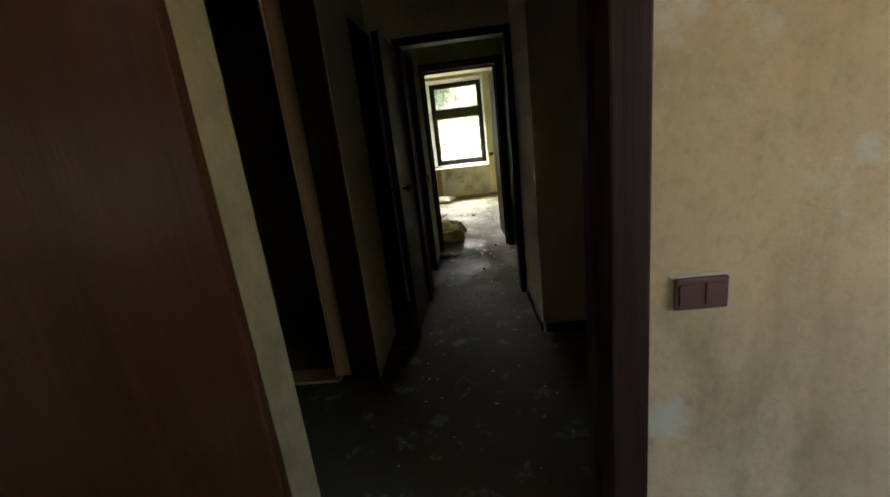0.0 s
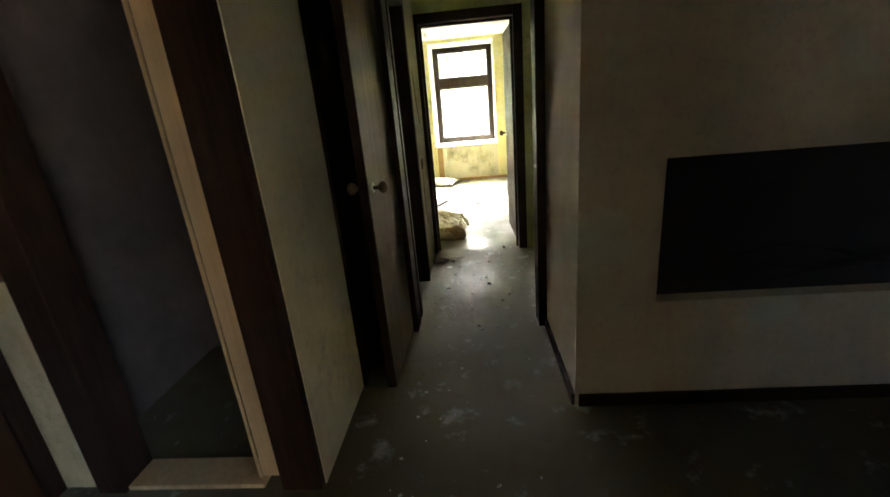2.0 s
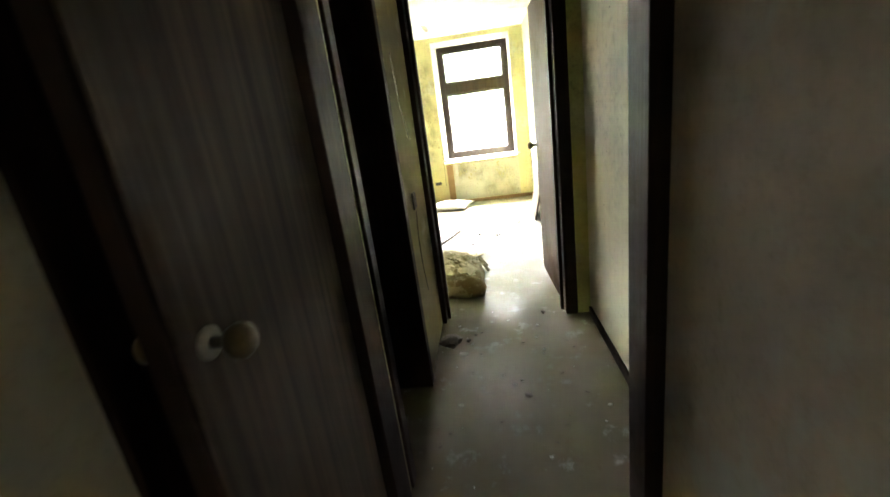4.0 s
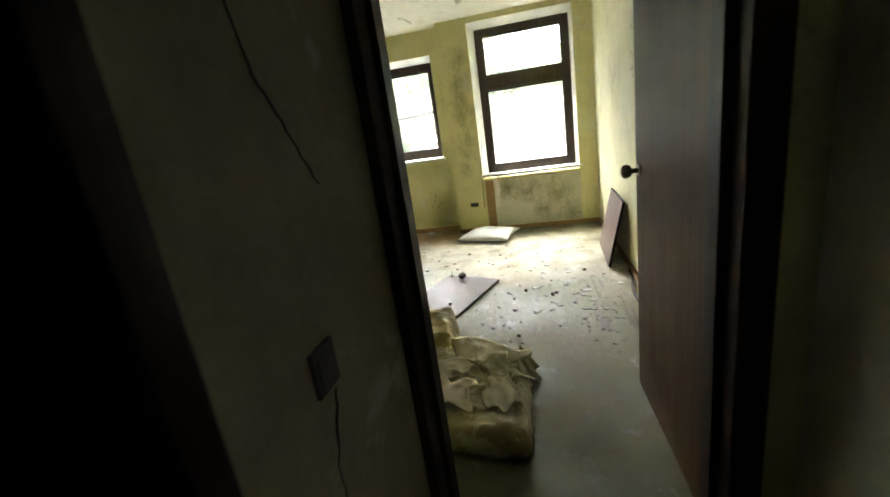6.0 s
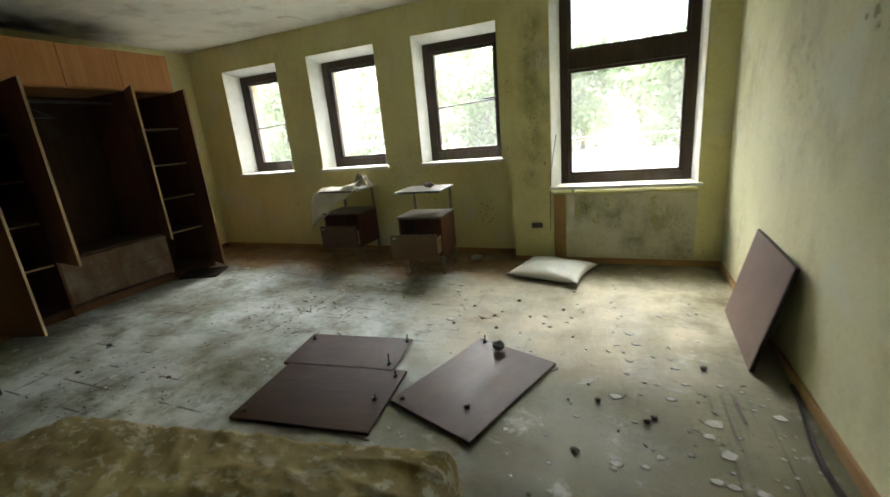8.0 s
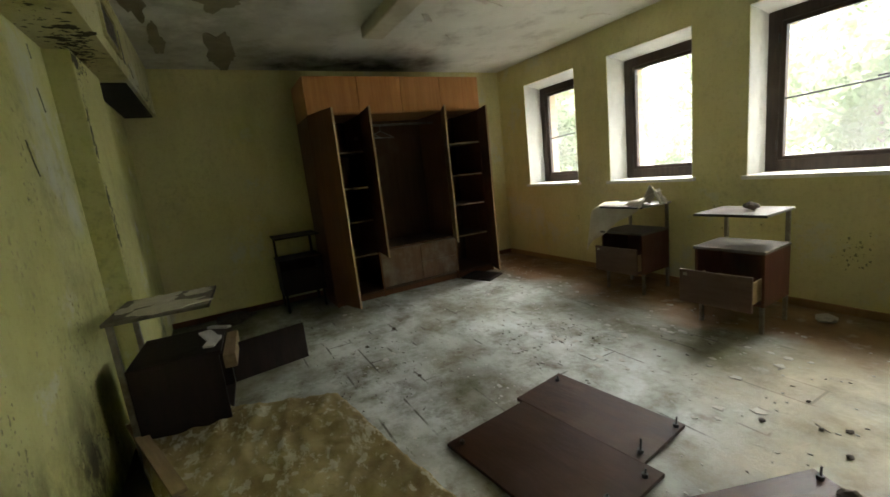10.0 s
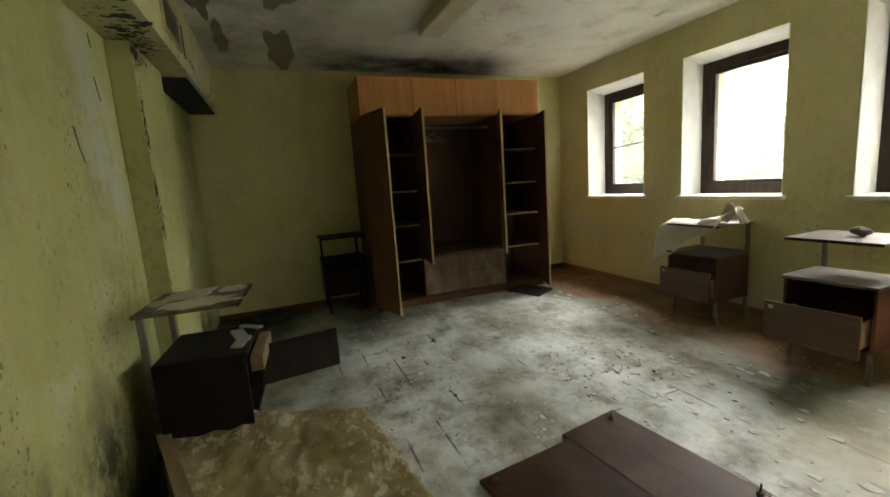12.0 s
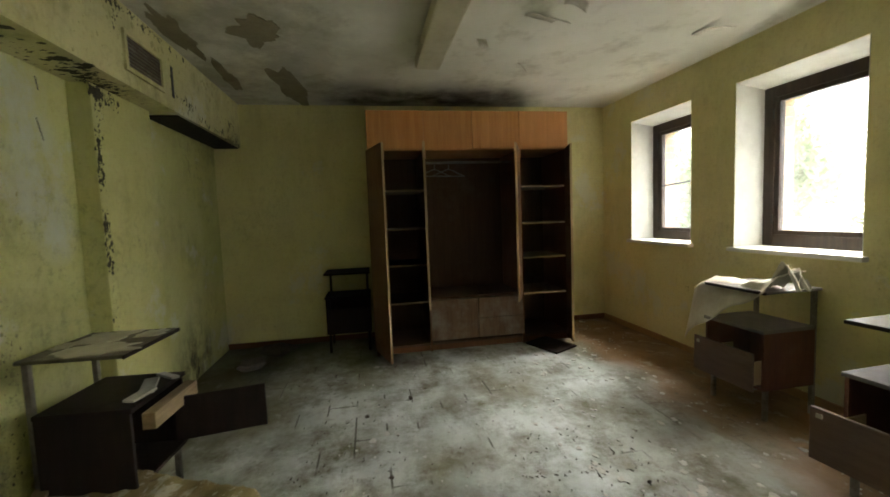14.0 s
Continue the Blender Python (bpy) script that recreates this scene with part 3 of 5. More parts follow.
def window(name, x0, x1, z0, z1, y, label, bars=(), side=0.085, transom=None, depth=0.07, sill_out=0.05, face=12.40, splay=(0.0, 0.0, 0.04), sash=0.032, rail=0.065):
    """A dark wooden window in its opening with its panes, white sill and reveals that narrow by splay (left, right, head)."""
    w = thing(name, label, "window", kind="structure")
    f0, f1, ft = x0 + splay[0], x1 - splay[1], z1 - splay[2]
    part("window_frame", boxes((f0, f0 + side, y, y + depth, z0, ft), (f1 - side, f1, y, y + depth, z0, ft),
         (f0 + side, f1 - side, y, y + depth, z0, z0 + side), (f0 + side, f1 - side, y, y + depth, ft - side, ft), bevel=0.004), M_FRAME, w)
    holes = [(z0 + side, ft - side)]
    if transom:
        part("transom", boxes((f0 + side, f1 - side, y - 0.012, y + depth, transom - rail, transom + rail), bevel=0.008), M_FRAME, w)
        holes = [(z0 + side, transom - rail), (transom + rail, ft - side)]
    for lo, hi in holes:
        part("sash", boxes((f0 + side, f0 + side + sash, y + 0.012, y + depth - 0.01, lo, hi), (f1 - side - sash, f1 - side, y + 0.012, y + depth - 0.01, lo, hi),
             (f0 + side + sash, f1 - side - sash, y + 0.012, y + depth - 0.01, lo, lo + sash), (f0 + side + sash, f1 - side - sash, y + 0.012, y + depth - 0.01, hi - sash, hi), bevel=0.003), M_FRAME, w)
        g = part("pane", boxes((f0 + side + sash - 0.002, f1 - side - sash + 0.002, y + 0.033, y + 0.037, lo + sash - 0.002, hi - sash + 0.002)), M_GLASS, w)
        g.visible_shadow = False
        part("hinge", rods(0.007, ((f0 + side - 0.004, y - 0.004, lo + 0.08), (f0 + side - 0.004, y - 0.004, lo + 0.15)), ((f0 + side - 0.004, y - 0.004, hi - 0.15), (f0 + side - 0.004, y - 0.004, hi - 0.08))), M_BLACK, w)
    for a, b in bars:
        part("bar", rods(0.007, (a, b)), M_BLACK, w, "thin black stay rod")
    part("window_sill", boxes((x0 - 0.014, x1 + 0.03, face - sill_out, y - 0.002, z0 - 0.03, z0), bevel=0.005), M_WHITE, w, "white painted sill")

    def skin(nm, near, far, back):
        """A wedge of painted plaster between the room edge and the frame."""
        bm = bmesh.new()
        n_, f_, k_ = ([bm.verts.new(p) for p in row] for row in (near, far, back))
        bm.faces.new((n_[0], n_[1], f_[1], f_[0]))
        bm.faces.new((f_[0], f_[1], k_[1], k_[0]))
        bm.faces.new((k_[0], k_[1], n_[1], n_[0]))
        bm.faces.new((n_[0], f_[0], k_[0]))
        bm.faces.new((n_[1], f_[1], k_[1]))
        part(nm, bm, M_WHITE, w, "white painted reveal")
    ya, yb, t = face + 0.002, y - 0.002, 0.006
    skin("reveal", ((x0 + t, ya, z0), (x0 + t, ya, z1)), ((f0 + t, yb, z0), (f0 + t, yb, z1)), ((x0 - 0.001, yb, z0), (x0 - 0.001, yb, z1)))
    skin("reveal", ((x1 - t, ya, z0), (x1 - t, ya, z1)), ((f1 - t, yb, z0), (f1 - t, yb, z1)), ((x1 + 0.001, yb, z0), (x1 + 0.001, yb, z1)))
    skin("head_reveal", ((x0, ya, z1 - t), (x1, ya, z1 - t)), ((x0, yb, ft - t), (x1, yb, ft - t)), ((x0, yb, z1 + 0.001), (x1, yb, z1 + 0.001)))
    if splay[2]:
        part("packing", boxes((x0, x1, y, y + depth, ft, z1)), M_FRAME, w)
    if splay[0]:
        part("packing", boxes((x0, f0, y, y + depth, z0, ft)), M_FRAME, w)
        part("packing", boxes((f1, x1, y, y + depth, z0, ft)), M_FRAME, w)
    return w


for k, (a, b) in enumerate(W_OPEN):
    rodz = 1.50
    bars = [((a + 0.11, 12.668, rodz), (b - 0.11, 12.668, rodz + 0.03)), ((b - 0.23, 12.66, rodz + 0.045), (b - 0.09, 12.66, rodz + 0.045))] if k != 1 else []
    window("window_%d" % (k + 1), a, b, Z_LOW, Z_TOP, 12.655, "small dark wooden window with a white sill", bars)
window("window_4", BW[0], BW[1], 0.70, BW[3], 12.37, "tall dark wooden window with a top light and white sill",
       [((-0.06, 12.395, 2.29), (-0.06, 12.395, 1.95))], 0.075, 1.745, 0.08, 0.035, 12.20, (0.06, 0.025, 0.055), 0.026, 0.072)

# outer brick leaf with its jambs and arched heads
face_brick = finish(boxes((-0.118, 0.118, -0.055, 0.055, -0.033, 0.033), bevel=0.004), M_BRICK)
half_brick = finish(boxes((-0.056, 0.056, -0.055, 0.055, -0.033, 0.033), bevel=0.004), M_BRICK)
arch_brick = finish(boxes((-0.033, 0.033, -0.055, 0.055, -0.09, 0.09), bevel=0.004), M_BRICK)
q = thing("outer_brickwork", "yellow brick outer leaf around the small windows", "brickwork", kind="structure")
for k, (a, b) in enumerate(W_OPEN):
    lo, hi = a + 0.055, b - 0.055
    part("mortar", boxes((lo - 0.25, lo - 0.006, 12.765, 12.87, 0.80, 2.46), (hi + 0.006, hi + 0.25, 12.765, 12.87, 0.80, 2.46), (lo - 0.006, hi + 0.006, 12.765, 12.87, 0.80, Z_LOW - 0.02), (lo - 0.006, hi + 0.006, 12.765, 12.87, 2.225, 2.46)), M_MORTAR, q)
    for i in range(18):
        z = Z_LOW + 0.02 + i * 0.0755
        for edge, d in ((lo, -1), (hi, 1)):
            o = new("brick", half_brick if i % 2 else face_brick)
            o.parent, o.location = q, (edge + d * (0.056 if i % 2 else 0.118), 12.82, z)
    n = 11
    mid, half = (lo + hi) / 2, (hi - lo) / 2
    for i in range(n):
        u = (i + 0.5) / n * 2 - 1
        o = new("brick", arch_brick)
        o.parent = q
        o.matrix_basis = pose(mid + u * half, 12.822, 2.195 - 0.075 * u * u, 0, 0 + 16 * u, 0)
tagged(part("guard_rail", rods(0.012, ((BW[0] - 0.1, 12.86, 1.075), (BW[1] + 0.1, 12.86, 1.075))), M_TUBE), "pale steel guard rail outside the tall window", "rail")

# niche below the tall window, bare strip and hanging paper
setting("parapet_panel", boxes((-0.52, 0.50, 12.185, 12.20, 0.055, 0.625), bevel=0.004), M_PARAPET, "mouldy plaster panel under the tall window", "panel")
tagged(part("bare_board", boxes((-0.625, -0.525, 12.175, 12.20, 0.0, 0.625), bevel=0.004), M_TAN), "tan bare board strip under the window sill", "board", kind="structure")
tagged(part("wallpaper_strip", sheet(2, 10, lambda u, v: (-0.51 + 0.055 * u + 0.01 * math.sin(5 * v), 12.172 - 0.03 * math.sin(3 * v) * v, 0.64 - 0.36 * v), 0.002), M_PAPER), "white strip of wallpaper hanging from the sill", "wallpaper")

# baseboards
for nm, d in (("baseboard_1", (-5.06, -1.0, 12.385, 12.40, 0.0, 0.055)), ("baseboard_2", (-1.0, 0.675, 12.168 - 0.0, 12.183, 0.0, 0.05)), ("baseboard_3", (0.675, 0.69, 8.95, 12.168, 0.0, 0.055)),
              ("baseboard_4", (-5.07, -5.055, 8.20, 12.385, 0.0, 0.055)), ("baseboard_5", (0.445, 2.4, 5.765, 5.78, 0.0, 0.06)), ("baseboard_6", (0.415, 0.43, 5.78, 6.50, 0.0, 0.06)), ("baseboard_7", (0.565, 0.58, 6.66, 8.0, 0.0, 0.05))):
    setting(nm, boxes(d, bevel=0.003), M_TAN if nm[-1] in "123" else M_WARDROBE if nm[-1] == "4" else M_CASING, "narrow worn skirting board", "baseboard")


# ---- doors ----
def door_frame(name, axis, a0, a1, d0, d1, top, width, label, material=M_CASING, lip=0.012):
    """A wooden lining around an opening a0..a1 with casings of that width; axis 0: the wall runs along x."""
    f = thing(name, label, "door frame", kind="structure")

    def put(nm, p0, p1, lo, hi, e0=d0 - lip, e1=d1 + lip):
        part(nm, boxes(((p0, p1, e0, e1) if axis == 0 else (e0, e1, p0, p1)) + (lo, hi), bevel=0.005), material, f)
    put("jamb", a0 - width, a0, 0, top + width)
    put("jamb", a1, a1 + width, 0, top + width)
    put("header", a0, a1, top, top + width)
    return f


def knob_set(leaf, x, y, z, out, both=True):
    """A turned knob on a rosette, on the face that looks along out (+1 or -1 in x)."""
    for s in ((1, -1) if both else (1,)):
        d = out * s
        base = x if s == 1 else x - out * 0.04
        turn = Matrix.Translation((base, y, z)) @ Matrix.Rotation(radians(90) * d, 4, "Y")
        for nm, prof, mat in (("rosette", [(0.026, 0), (0.026, 0.004), (0.020, 0.008)], M_ROSE),
                              ("knob", [(0.010, 0.006), (0.010, 0.030), (0.022, 0.036), (0.028, 0.048), (0.027, 0.060), (0.018, 0.070), (0.004, 0.073)], M_KNOB)):
            b = lathe(prof)
            b.transform(turn)
            part(nm, b, mat, leaf, smooth=True)


# first doorway: lining on one side, leaf folded back against the wall
f = thing("door_frame_1", "dark brown wooden casing of the first doorway", "door frame", kind="structure")
part("lining", boxes((-0.579, -0.570, 4.032, 4.332, 0, 1.984), bevel=0.003), M_LINING, f, "worn grey-beige lining")
part("jamb", boxes((0.285, 0.36, 3.985, 4.11, 0, 2.05), bevel=0.006), M_CASING, f)
part("stop", boxes((0.268, 0.284, 4.06, 4.11, 0, 2.03), bevel=0.004), M_CASING, f)
part("header", boxes((-0.58, 0.285, 3.985, 4.11, 1.985, 2.05), bevel=0.006), M_CASING, f)
d = thing("door_1", "reddish brown veneered door folded back against the wall", "door", kind="structure")
part("leaf", boxes((-1.36, -0.474, 3.985, 4.020, 0.01, 1.99), bevel=0.004), M_REDLEAF, d)
# closet doorway
f = thing("door_frame_2", "dark casing of the closet doorway with a pale jamb", "door frame", kind="structure")
part("jamb", boxes((-0.76, -0.605, 5.345, 5.50, 0, 2.12), bevel=0.006), M_CASING, f)
part("jamb", boxes((-1.515, -1.40, 5.345, 5.50, 0, 2.12), bevel=0.006), M_CASING, f)
part("header", boxes((-1.40, -0.76, 5.345, 5.50, 2.05, 2.12), bevel=0.006), M_CASING, f)
part("stop", boxes((-0.86, -0.762, 5.40, 5.46, 0.02, 2.05), (-0.872, -0.861, 5.39, 5.40, 0.02, 2.05), bevel=0.003), M_RAW, f, "pale bare wooden jamb")
part("threshold", boxes((-1.40, -0.84, 5.36, 5.50, 0.0, 0.02), bevel=0.005), M_RAW, f, "worn pale threshold")
# hall side door, closed
f = door_frame("door_frame_3", 1, 4.55, 5.305, -1.72, -1.69, 2.0, 0.07, "dark brown casing of a closed hall door")
part("leaf", boxes((-1.715, -1.695, 4.55, 5.305, 0.01, 2.0), bevel=0.003), M_REDLEAF, f, "closed brown door leaf")
# corridor door, folded back along the wall; dark boards behind it stand for shade
f = door_frame("door_frame_4", 0, -0.372, 0.38, 6.52, 6.64, 1.985, 0.055, "dark brown casing across the corridor")
f = door_frame("shade_gap_frame", 1, 6.05, 6.44, -0.61, -0.597, 2.0, 0.075, "dark casing added as shade behind the open door")
part("leaf", boxes((-0.612, -0.594, 6.05, 6.44, 0.01, 2.0), bevel=0.002), M_CASING, f, "dark panel added as shade behind the open door")
d = thing("door_2", "grey-brown veneered door standing open along the corridor wall", "door", kind="structure")
leaf = part("leaf", boxes((-0.04, 0.0, -0.60, 0.0, 0.012, 1.975), bevel=0.003), M_LEAF_LIT, d)
part("edge", boxes((-0.041, -0.001, -0.612, -0.601, 0.012, 1.975), bevel=0.002), M_CASING, d)
knob_set(leaf, 0.0, -0.545, 1.02, 1)
d.matrix_basis = pose(-0.405, 6.55, 0, 0, 0, -1.5)
# black doorway of the corridor
f = door_frame("door_frame_6", 1, 6.76, 7.32, -0.60, -0.385, 2.0, 0.06, "dark casing of a black side doorway")
# room door
f = door_frame("door_frame_7", 0, -0.355, 0.425, 8.02, 8.20, 2.0, 0.075, "dark brown casing of the room doorway")
part("stop", boxes((-0.354, -0.335, 8.08, 8.13, 0, 1.999), (0.405, 0.424, 8.08, 8.13, 0, 1.999), (-0.335, 0.405, 8.08, 8.13, 1.98, 1.999), bevel=0.003), M_CASING, f)
d = thing("door_3", "dark brown veneered door standing open into the room", "door", kind="structure")
leaf = part("leaf", boxes((0.0, 0.04, 0.0, 0.74, 0.012, 1.985), bevel=0.003), M_LEAF, d)
knob_set(leaf, 0.0, 0.685, 1.025, -1)
d.matrix_basis = pose(0.43, 8.16, 0, 0, 0, 2.0)


# ---- switches and outlets ----
def plate(name, label, m, w, h, material, rockers=2):
    """A wall plate that looks along its own -y."""
    t = thing(name, label, "switch" if "switch" in name else "outlet", m)
    part("cover", boxes((-w / 2, w / 2, -0.010, 0.0, -h / 2, h / 2), bevel=0.003), material, t)
    for i in range(rockers):
        x = (i + 0.5) / rockers * w - w / 2
        part("rocker" if "switch" in name else "socket", boxes((x - w / rockers * 0.36, x + w / rockers * 0.36, -0.013, -0.0101, -h * 0.33, h * 0.33), bevel=0.001), material, t)
    return t


bp = part("bare_plaster_border", boxes((0.414, 0.534, 4.0275, 4.0305, 0.925, 1.005), bevel=0.001), M_LAMP)
tagged(bp, "pale unpainted plaster border behind the switch", "plaster", kind="structure")
plate("light_switch", "dark red double switch on a beige wall", pose(0.474, 4.027, 0.965), 0.104, 0.068, M_SWITCH)
plate("light_switch", "dark switch on the cracked corridor wall", pose(-0.385, 7.62, 0.915, 0, 0, 90), 0.075, 0.085, M_BLACK, 1)
plate("light_switch", "dark red switch beside the closet doorway", pose(-1.572, 5.38, 0.945), 0.085, 0.085, M_SWITCH, 1)
plate("wall_outlet", "black double outlet beside the tall window", pose(-0.785, 12.20, 0.345), 0.10, 0.05, M_BLACK)


# ---- wardrobe ----
def wardrobe():
    w = thing("wardrobe", "tall orange-brown wardrobe with four open doors and top lockers", "wardrobe")
    x0, x1, y0, y1 = -5.0, -4.40, 9.69, 11.62
    ya, yb, top, zl = 10.205, 11.125, 2.25, 1.90
    for y in (y0, ya - 0.01, yb - 0.01, y1 - 0.02):
        part("side_panel", boxes((x0, x1, y, y + 0.02, 0.0, zl - 0.01), bevel=0.002), M_WARDROBE, w)
    part("back_panel", boxes((x0, x0 + 0.008, y0 + 0.02, y1 - 0.02, 0.06, zl - 0.01)), M_INNER, w)
    lock = part("locker", boxes((x0, x1 - 0.02, y0, y1, zl - 0.01, top), bevel=0.003), M_ORANGE, w, "bright orange top locker")
    for a, b in ((y0, ya), (ya, (ya + yb) / 2), ((ya + yb) / 2, yb), (yb, y1)):
        part("locker_door", boxes((x1 - 0.019, x1, a + 0.002, b - 0.002, zl, top - 0.004), bevel=0.002), M_ORANGE, lock, "bright orange locker door")
    part("plinth", boxes((x0, x1 - 0.03, y0 + 0.02, y1 - 0.02, 0.0, 0.06)), M_WARDROBE, w)
    part("floor_board", boxes((x0 + 0.008, x1 - 0.004, y0 + 0.02, y1 - 0.02, 0.06, 0.08), bevel=0.002), M_INNER, w)
    for a, b, zs in ((y0 + 0.02, ya - 0.01, (0.46, 0.82, 1.16, 1.52)), (yb + 0.01, y1 - 0.02, (0.47, 0.83, 1.17, 1.53))):
        for z in zs:
            s = part("shelf", boxes((x0 + 0.01, x1 - 0.05, a, b, z, z + 0.016), bevel=0.002), M_INNER, w)
            part("edge", boxes((x1 - 0.05, x1 - 0.047, a, b, z, z + 0.016)), M_EDGE, s, "pale shelf edge")
    part("middle_board", boxes((x0 + 0.01, x1 - 0.02, ya + 0.01, yb - 0.01, 0.49, 0.51), bevel=0.002), M_INNER, w)
    ym = 10.67
    part("drawer", boxes((x1 - 0.30, x1 + 0.01, ya + 0.005, ym - 0.004, 0.10, 0.485), bevel=0.004), M_DRAWER, w, "stained bottom drawer front")
    for lo, hi in ((0.10, 0.285), (0.292, 0.485)):
        part("drawer", boxes((x1 - 0.30, x1 + 0.01, ym + 0.004, yb - 0.005, lo, hi), bevel=0.004), M_DRAWER, w, "whitened bottom drawer front")
    part("rail", rods(0.012, ((-4.62, ya + 0.01, 1.80), (-4.62, yb - 0.01, 1.80))), M_TUBE, w, "steel hanging rail")
    # the open doors: hinge, width, low edge, turn from closed
    for hy, wd, lo, ang in ((y0 + 0.002, 0.45, 0.07, -74), (ya, 0.46, 0.50, -97), (yb, 0.43, 0.50, -114), (y1 - 0.02, 0.33, 0.07, -108)):
        dr = part("door", boxes((0.0, 0.018, 0.0, wd, 0.0, zl - lo - 0.012), bevel=0.002), M_WARDROBE, w)
        dr.matrix_basis = pose(x1 + 0.004, hy, lo, 0, 0, ang)
        part("edge", boxes((0.0, 0.018, wd, wd + 0.003, 0.0, zl - lo - 0.012)), M_EDGE, dr, "pale worn door edge")
    return w


wardrobe()
fl = part("fallen_panel", boxes((-0.2, 0.2, -0.13, 0.13, 0.0, 0.016), bevel=0.002), M_DARKCAB)
tagged(fl, "dark brown panel fallen out of the wardrobe", "panel")
fl.matrix_basis = pose(-4.22, 11.32, 0.012, 4, 0, 22)
for y in (10.33, 10.47):
    h = thing("clothes_hanger", "thin wire clothes hanger on the wardrobe rail", "hanger", pose(-4.62, y, 1.80), "hangers in the wardrobe")
    part("hook", rods(0.004, ((0, 0, 0.014), (0, 0, -0.06)), n=6), M_TUBE, h)
    part("shoulder", rods(0.005, ((0, 0, -0.06), (-0.05, 0.17, -0.13)), ((0, 0, -0.06), (0.05, -0.17, -0.13)), ((-0.05, 0.17, -0.13), (0.05, -0.17, -0.13)), n=6), M_TUBE, h)


# ---- bedside cabinets ----
def nightstand(label, m, body=M_CABINET, front=M_CABFRONT, top=M_TOP, drawer_out=0.15, drop=0.0, tilt=0.0, door=None, solid=False):
    """A hospital bedside cabinet; its front looks along its own -y, its base is at z 0."""
    n = thing("nightstand", label, "nightstand", m, "bedside cabinets")
    w, dp, zb, zt, ztop = 0.42, 0.40, 0.19, 0.53, 0.775
    for x in (-w / 2 + 0.025, w / 2 - 0.025):
        part("leg", boxes((x - 0.012, x + 0.012, -dp / 2 + 0.03, -dp / 2 + 0.054, 0, zb), bevel=0.003), M_DARKCAB if solid else M_TUBE, n)
        part("post", boxes((x - 0.012, x + 0.012, dp / 2 - 0.035, dp / 2 - 0.011, 0, ztop - 0.016), bevel=0.003), M_DARKCAB if solid else M_TUBE, n)
    for x0, x1 in ((-w / 2, -w / 2 + 0.016), (w / 2 - 0.016, w / 2)):
        part("side_panel", boxes((x0, x1, -dp / 2, dp / 2 - 0.04, zb, zt), bevel=0.002), body, n)
    part("back_panel", boxes((-w / 2 + 0.016, w / 2 - 0.016, dp / 2 - 0.056, dp / 2 - 0.042, zb, zt)), body, n)
    part("bottom", boxes((-w / 2 + 0.016, w / 2 - 0.016, -dp / 2, dp / 2 - 0.056, zb, zb + 0.016)), body, n)
    part("shelf_top", boxes((-w / 2 - 0.006, w / 2 + 0.006, -dp / 2 - 0.012, dp / 2 - 0.04, zt, zt + 0.02), bevel=0.004), M_TOP if top is M_TOP else body, n, "dusty cabinet top")
    t = part("tray_top", boxes((-w / 2 - 0.005, w / 2 + 0.005, -dp / 2, dp / 2, ztop - 0.016, ztop), bevel=0.004), top, n, "raised laminate top")
    part("edge", boxes((-w / 2 - 0.008, w / 2 + 0.008, -dp / 2 - 0.004, -dp / 2 - 0.0005, ztop - 0.018, ztop - 0.001), bevel=0.001), M_DARKCAB, t)
    if top is M_FLAKED:
        for k, (x, y, rx, ry) in enumerate(((-0.11, -0.03, 0.10, 0.15), (0.09, 0.06, 0.11, 0.11), (0.12, -0.13, 0.07, 0.06), (-0.02, 0.15, 0.06, 0.04))):
            f_ = bmesh.new()
            n_ = 26
            ring = [[f_.verts.new((x + rx * r_ * math.cos(a_), y + ry * r_ * math.sin(a_), z_)) for a_ in [6.2832 * i / n_ for i in range(n_)]
                     for r_ in [1 + 0.6 * noise.noise(Vector((math.cos(a_) * 2.2 + 5 * k, math.sin(a_) * 2.2, k)))]] for z_ in (ztop + 0.0005, ztop + 0.004)]
            for i in range(n_):
                f_.faces.new((ring[0][i], ring[0][(i + 1) % n_], ring[1][(i + 1) % n_], ring[1][i]))
            f_.faces.new(ring[1])
            part("laminate_flake", f_, M_CREAM, t, "pale peeling laminate")
    if solid:
        part("front_panel", boxes((-w / 2 + 0.016, w / 2 - 0.016, -dp / 2 + 0.004, -dp / 2 + 0.02, zb, zt - 0.1), bevel=0.002), front, n)
    elif door is None:
        dr = part("drawer", boxes((-w / 2 - 0.004, w / 2 + 0.004, -0.016, 0.0, 0.0, 0.225), bevel=0.003), front, n, "scuffed drawer front")
        part("tray", boxes((-w / 2 + 0.03, w / 2 - 0.03, 0.0, 0.25, 0.02, 0.03), (-w / 2 + 0.03, -w / 2 + 0.04, 0.0, 0.25, 0.03, 0.16), (w / 2 - 0.04, w / 2 - 0.03, 0.0, 0.25, 0.03, 0.16)), M_EDGE, dr, "pale drawer box")
        part("lock", boxes((-w / 2 + 0.02, -w / 2 + 0.045, -0.019, -0.0165, 0.185, 0.205), bevel=0.001), M_ROSE, dr)
        dr.matrix_basis = pose(0, -dp / 2 - drawer_out, 0.20 - drop, 0, 0, tilt)
    else:
        dr = part("door", boxes((0.0, 0.40, -0.016, 0.0, 0.0, 0.21), bevel=0.003), front, n, "open dark door panel")
        dr.matrix_basis = pose(*door)
        part("drawer_runner", boxes((-0.15, 0.22, -0.262, -0.207, 0.43, 0.50), bevel=0.004), M_LATH, n, "pale broken drawer piece")
